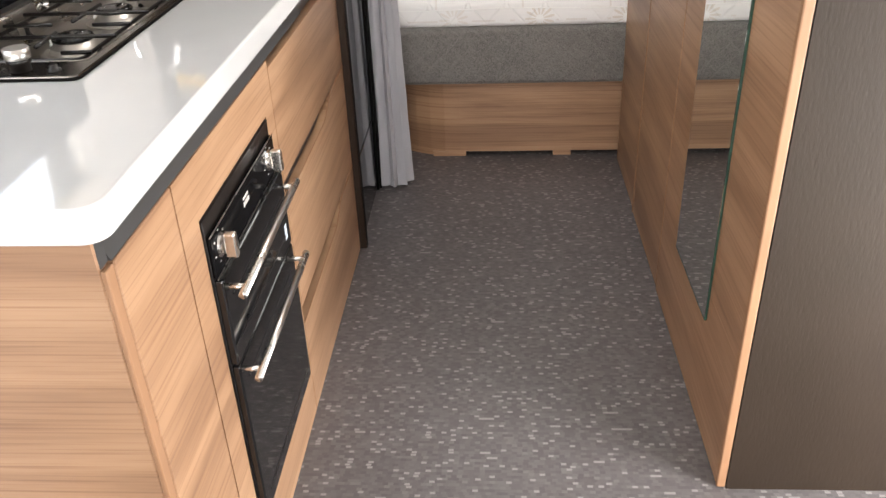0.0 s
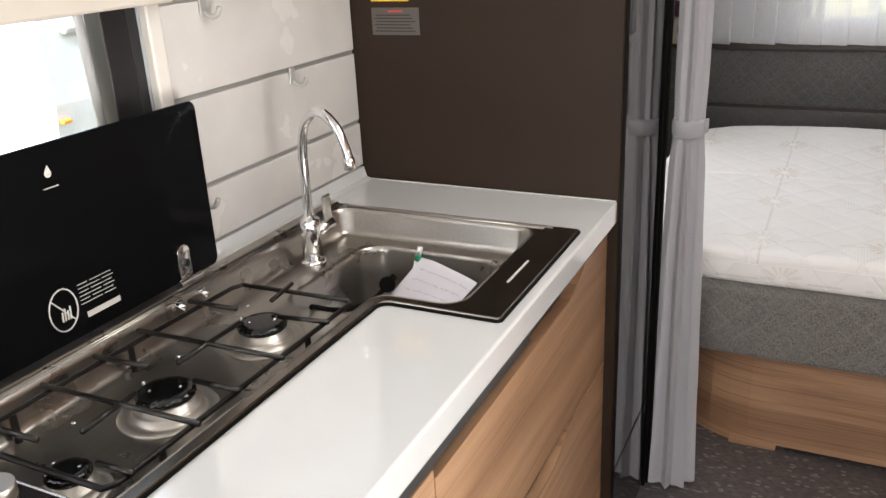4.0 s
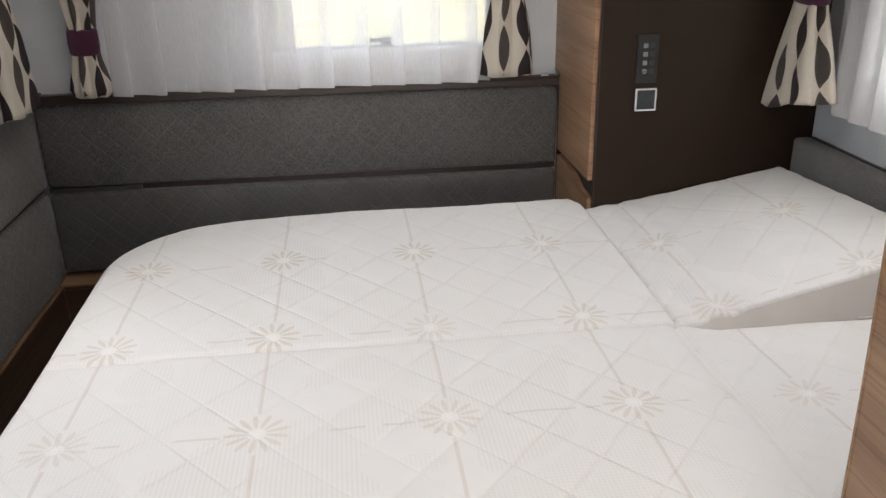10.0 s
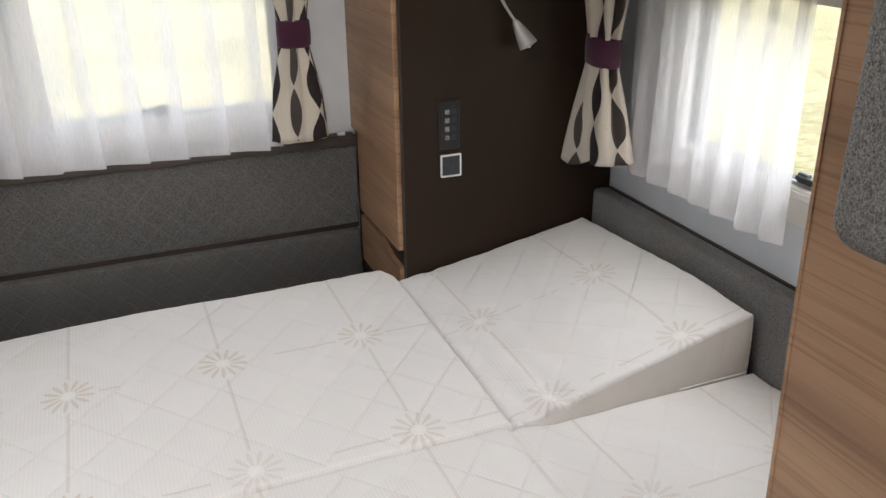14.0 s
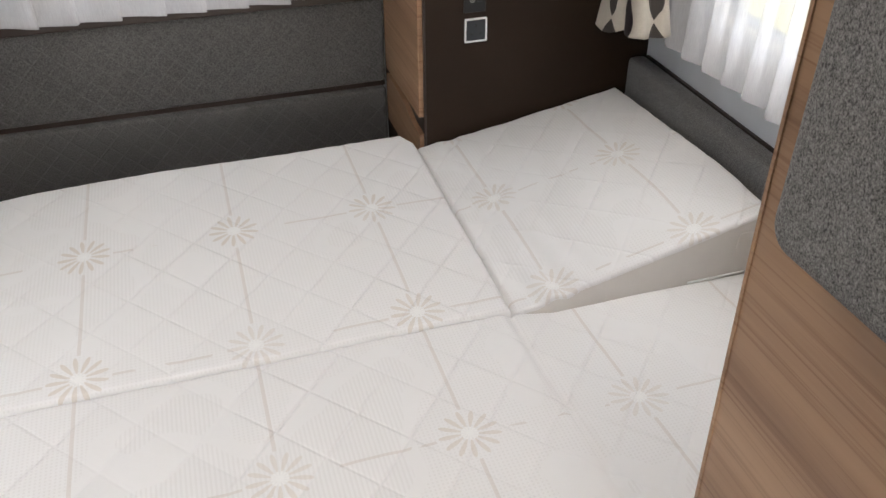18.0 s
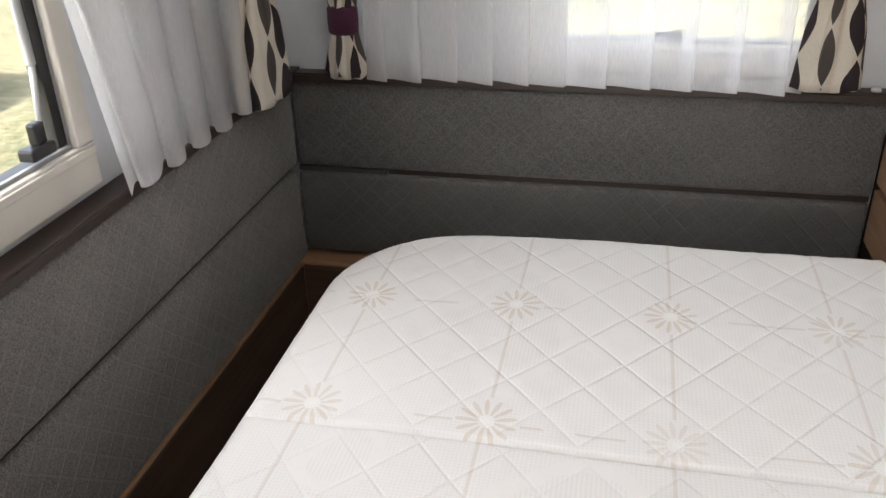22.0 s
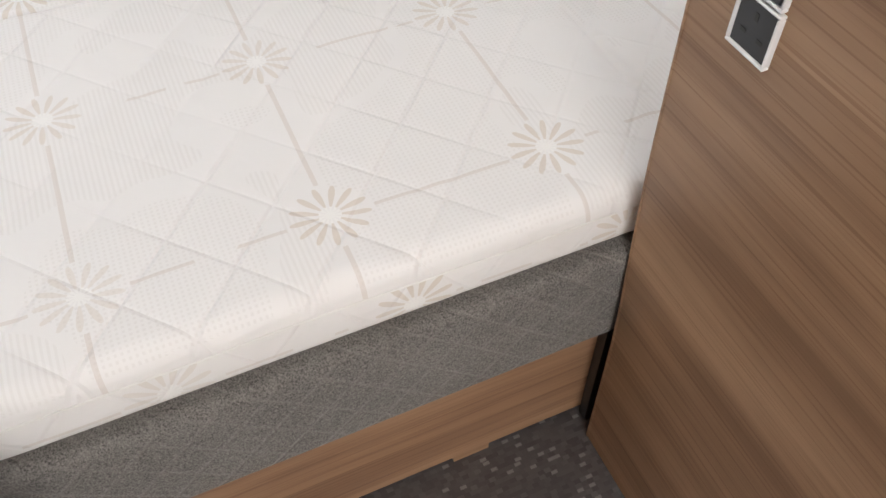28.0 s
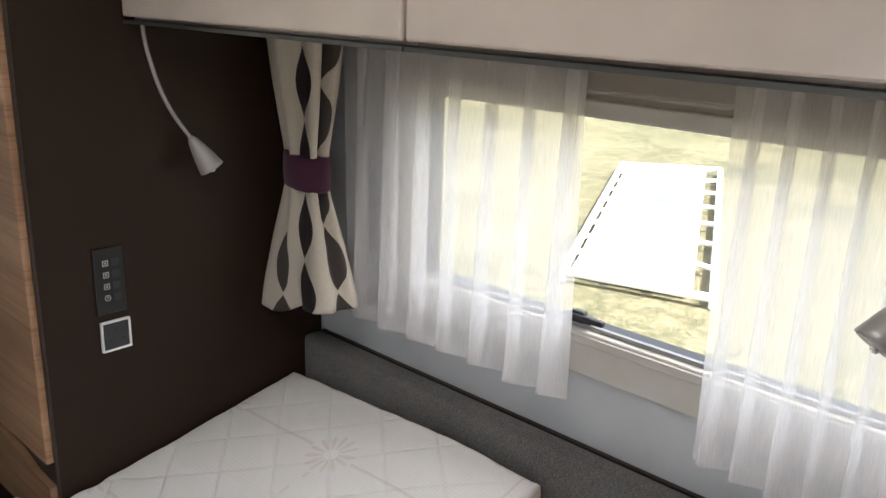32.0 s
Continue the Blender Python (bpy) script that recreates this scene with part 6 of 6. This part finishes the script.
van = thing("neighbour_caravan", "white touring caravan parked opposite the kitchen window", "caravan", (-6, 6, -0.55))
VX = -4.0
prof = [(0.0, -0.05), (0.05, 0.35), (0.02, 0.95), (-0.10, 1.35), (-0.45, 1.95), (-6.0, 2.05), (-6.0, -0.05)]
VANPAINT = plain("caravan_white_paint", (0.52, 0.54, 0.56), 0.25)
part("body", turned(slab(prof, 4.45, 6.95), "x,z,y", (VX, 0, 0)), VANPAINT, van, "white body shell")
part("locker_lid", turned(slab([(0.052, 0.36), (0.075, 0.36), (0.045, 0.95), (-0.06, 1.28), (-0.085, 1.28), (0.022, 0.95)], 4.95, 6.45), "x,z,y", (VX, 0, 0)), plain("silver_grey_paint", (0.40, 0.43, 0.48), 0.25), van, "silver-grey front locker lid")
part("lid_lip", bx(VX + 0.06, VX + 0.11, 4.9, 6.5, 0.31, 0.37, 0.02), WHITE, van, "white moulded lip")
part("grab_handle", bx(VX + 0.03, VX + 0.09, 4.62, 4.86, 0.80, 0.86, 0.02), GREYPLASTIC, van)
part("seam", bx(VX + 0.02, VX + 0.055, 4.935, 4.945, 0.1, 1.0), GREYPLASTIC, van)
part("badge_mark", join(bx(VX + 0.045, VX + 0.062, 5.50, 5.58, 0.735, 0.80, 0.01)), RED, van, "red badge shape")
part("badge_bars", join(*[bx(VX + 0.045, VX + 0.062, 5.62 + 0.085 * k, 5.685 + 0.085 * k, 0.74, 0.795) for k in range(5)]), NAVY, van, "navy badge bars")
part("model_bars", join(*[bx(VX + 0.055, VX + 0.072, 5.72 + 0.045 * k, 5.755 + 0.045 * k, 0.53, 0.565) for k in range(4)]), GREYPLASTIC, van)
part("side_lamp", bx(VX + 0.02, VX + 0.07, 4.47, 4.55, 0.22, 0.25, 0.008), plain("amber_lens", (0.75, 0.28, 0.03), 0.3), van, "amber side lamp")
part("front_window", turned(slab([(-0.13, 1.42), (-0.115, 1.42), (-0.40, 1.88), (-0.415, 1.88)], 4.8, 6.6), "x,z,y", (VX, 0, 0)), BLACKGLASS, van, "dark front window")
part("drawbar", bx(VX + 0.0, VX + 1.1, 5.58, 5.72, -0.25, -0.15, 0.01), GREYPLASTIC, van)
for y in (4.6, 6.8):
    wh = part("wheel", rod((VX - 3.0, y - 0.08, -0.25), (VX - 3.0, y + 0.08, -0.25), 0.30, n=24), BLACKP, van, "black wheel", True)
part("skirt", bx(VX - 5.8, VX - 0.1, 4.5, 6.9, -0.3, -0.04), GREYPLASTIC, van)
part("jockey_wheel", join(rod((VX + 1.0, 5.65, -0.54), (VX + 1.0, 5.65, -0.1), 0.03), rod((VX + 1.0, 5.6, -0.45), (VX + 1.0, 5.7, -0.45), 0.1)), GREYPLASTIC, van)
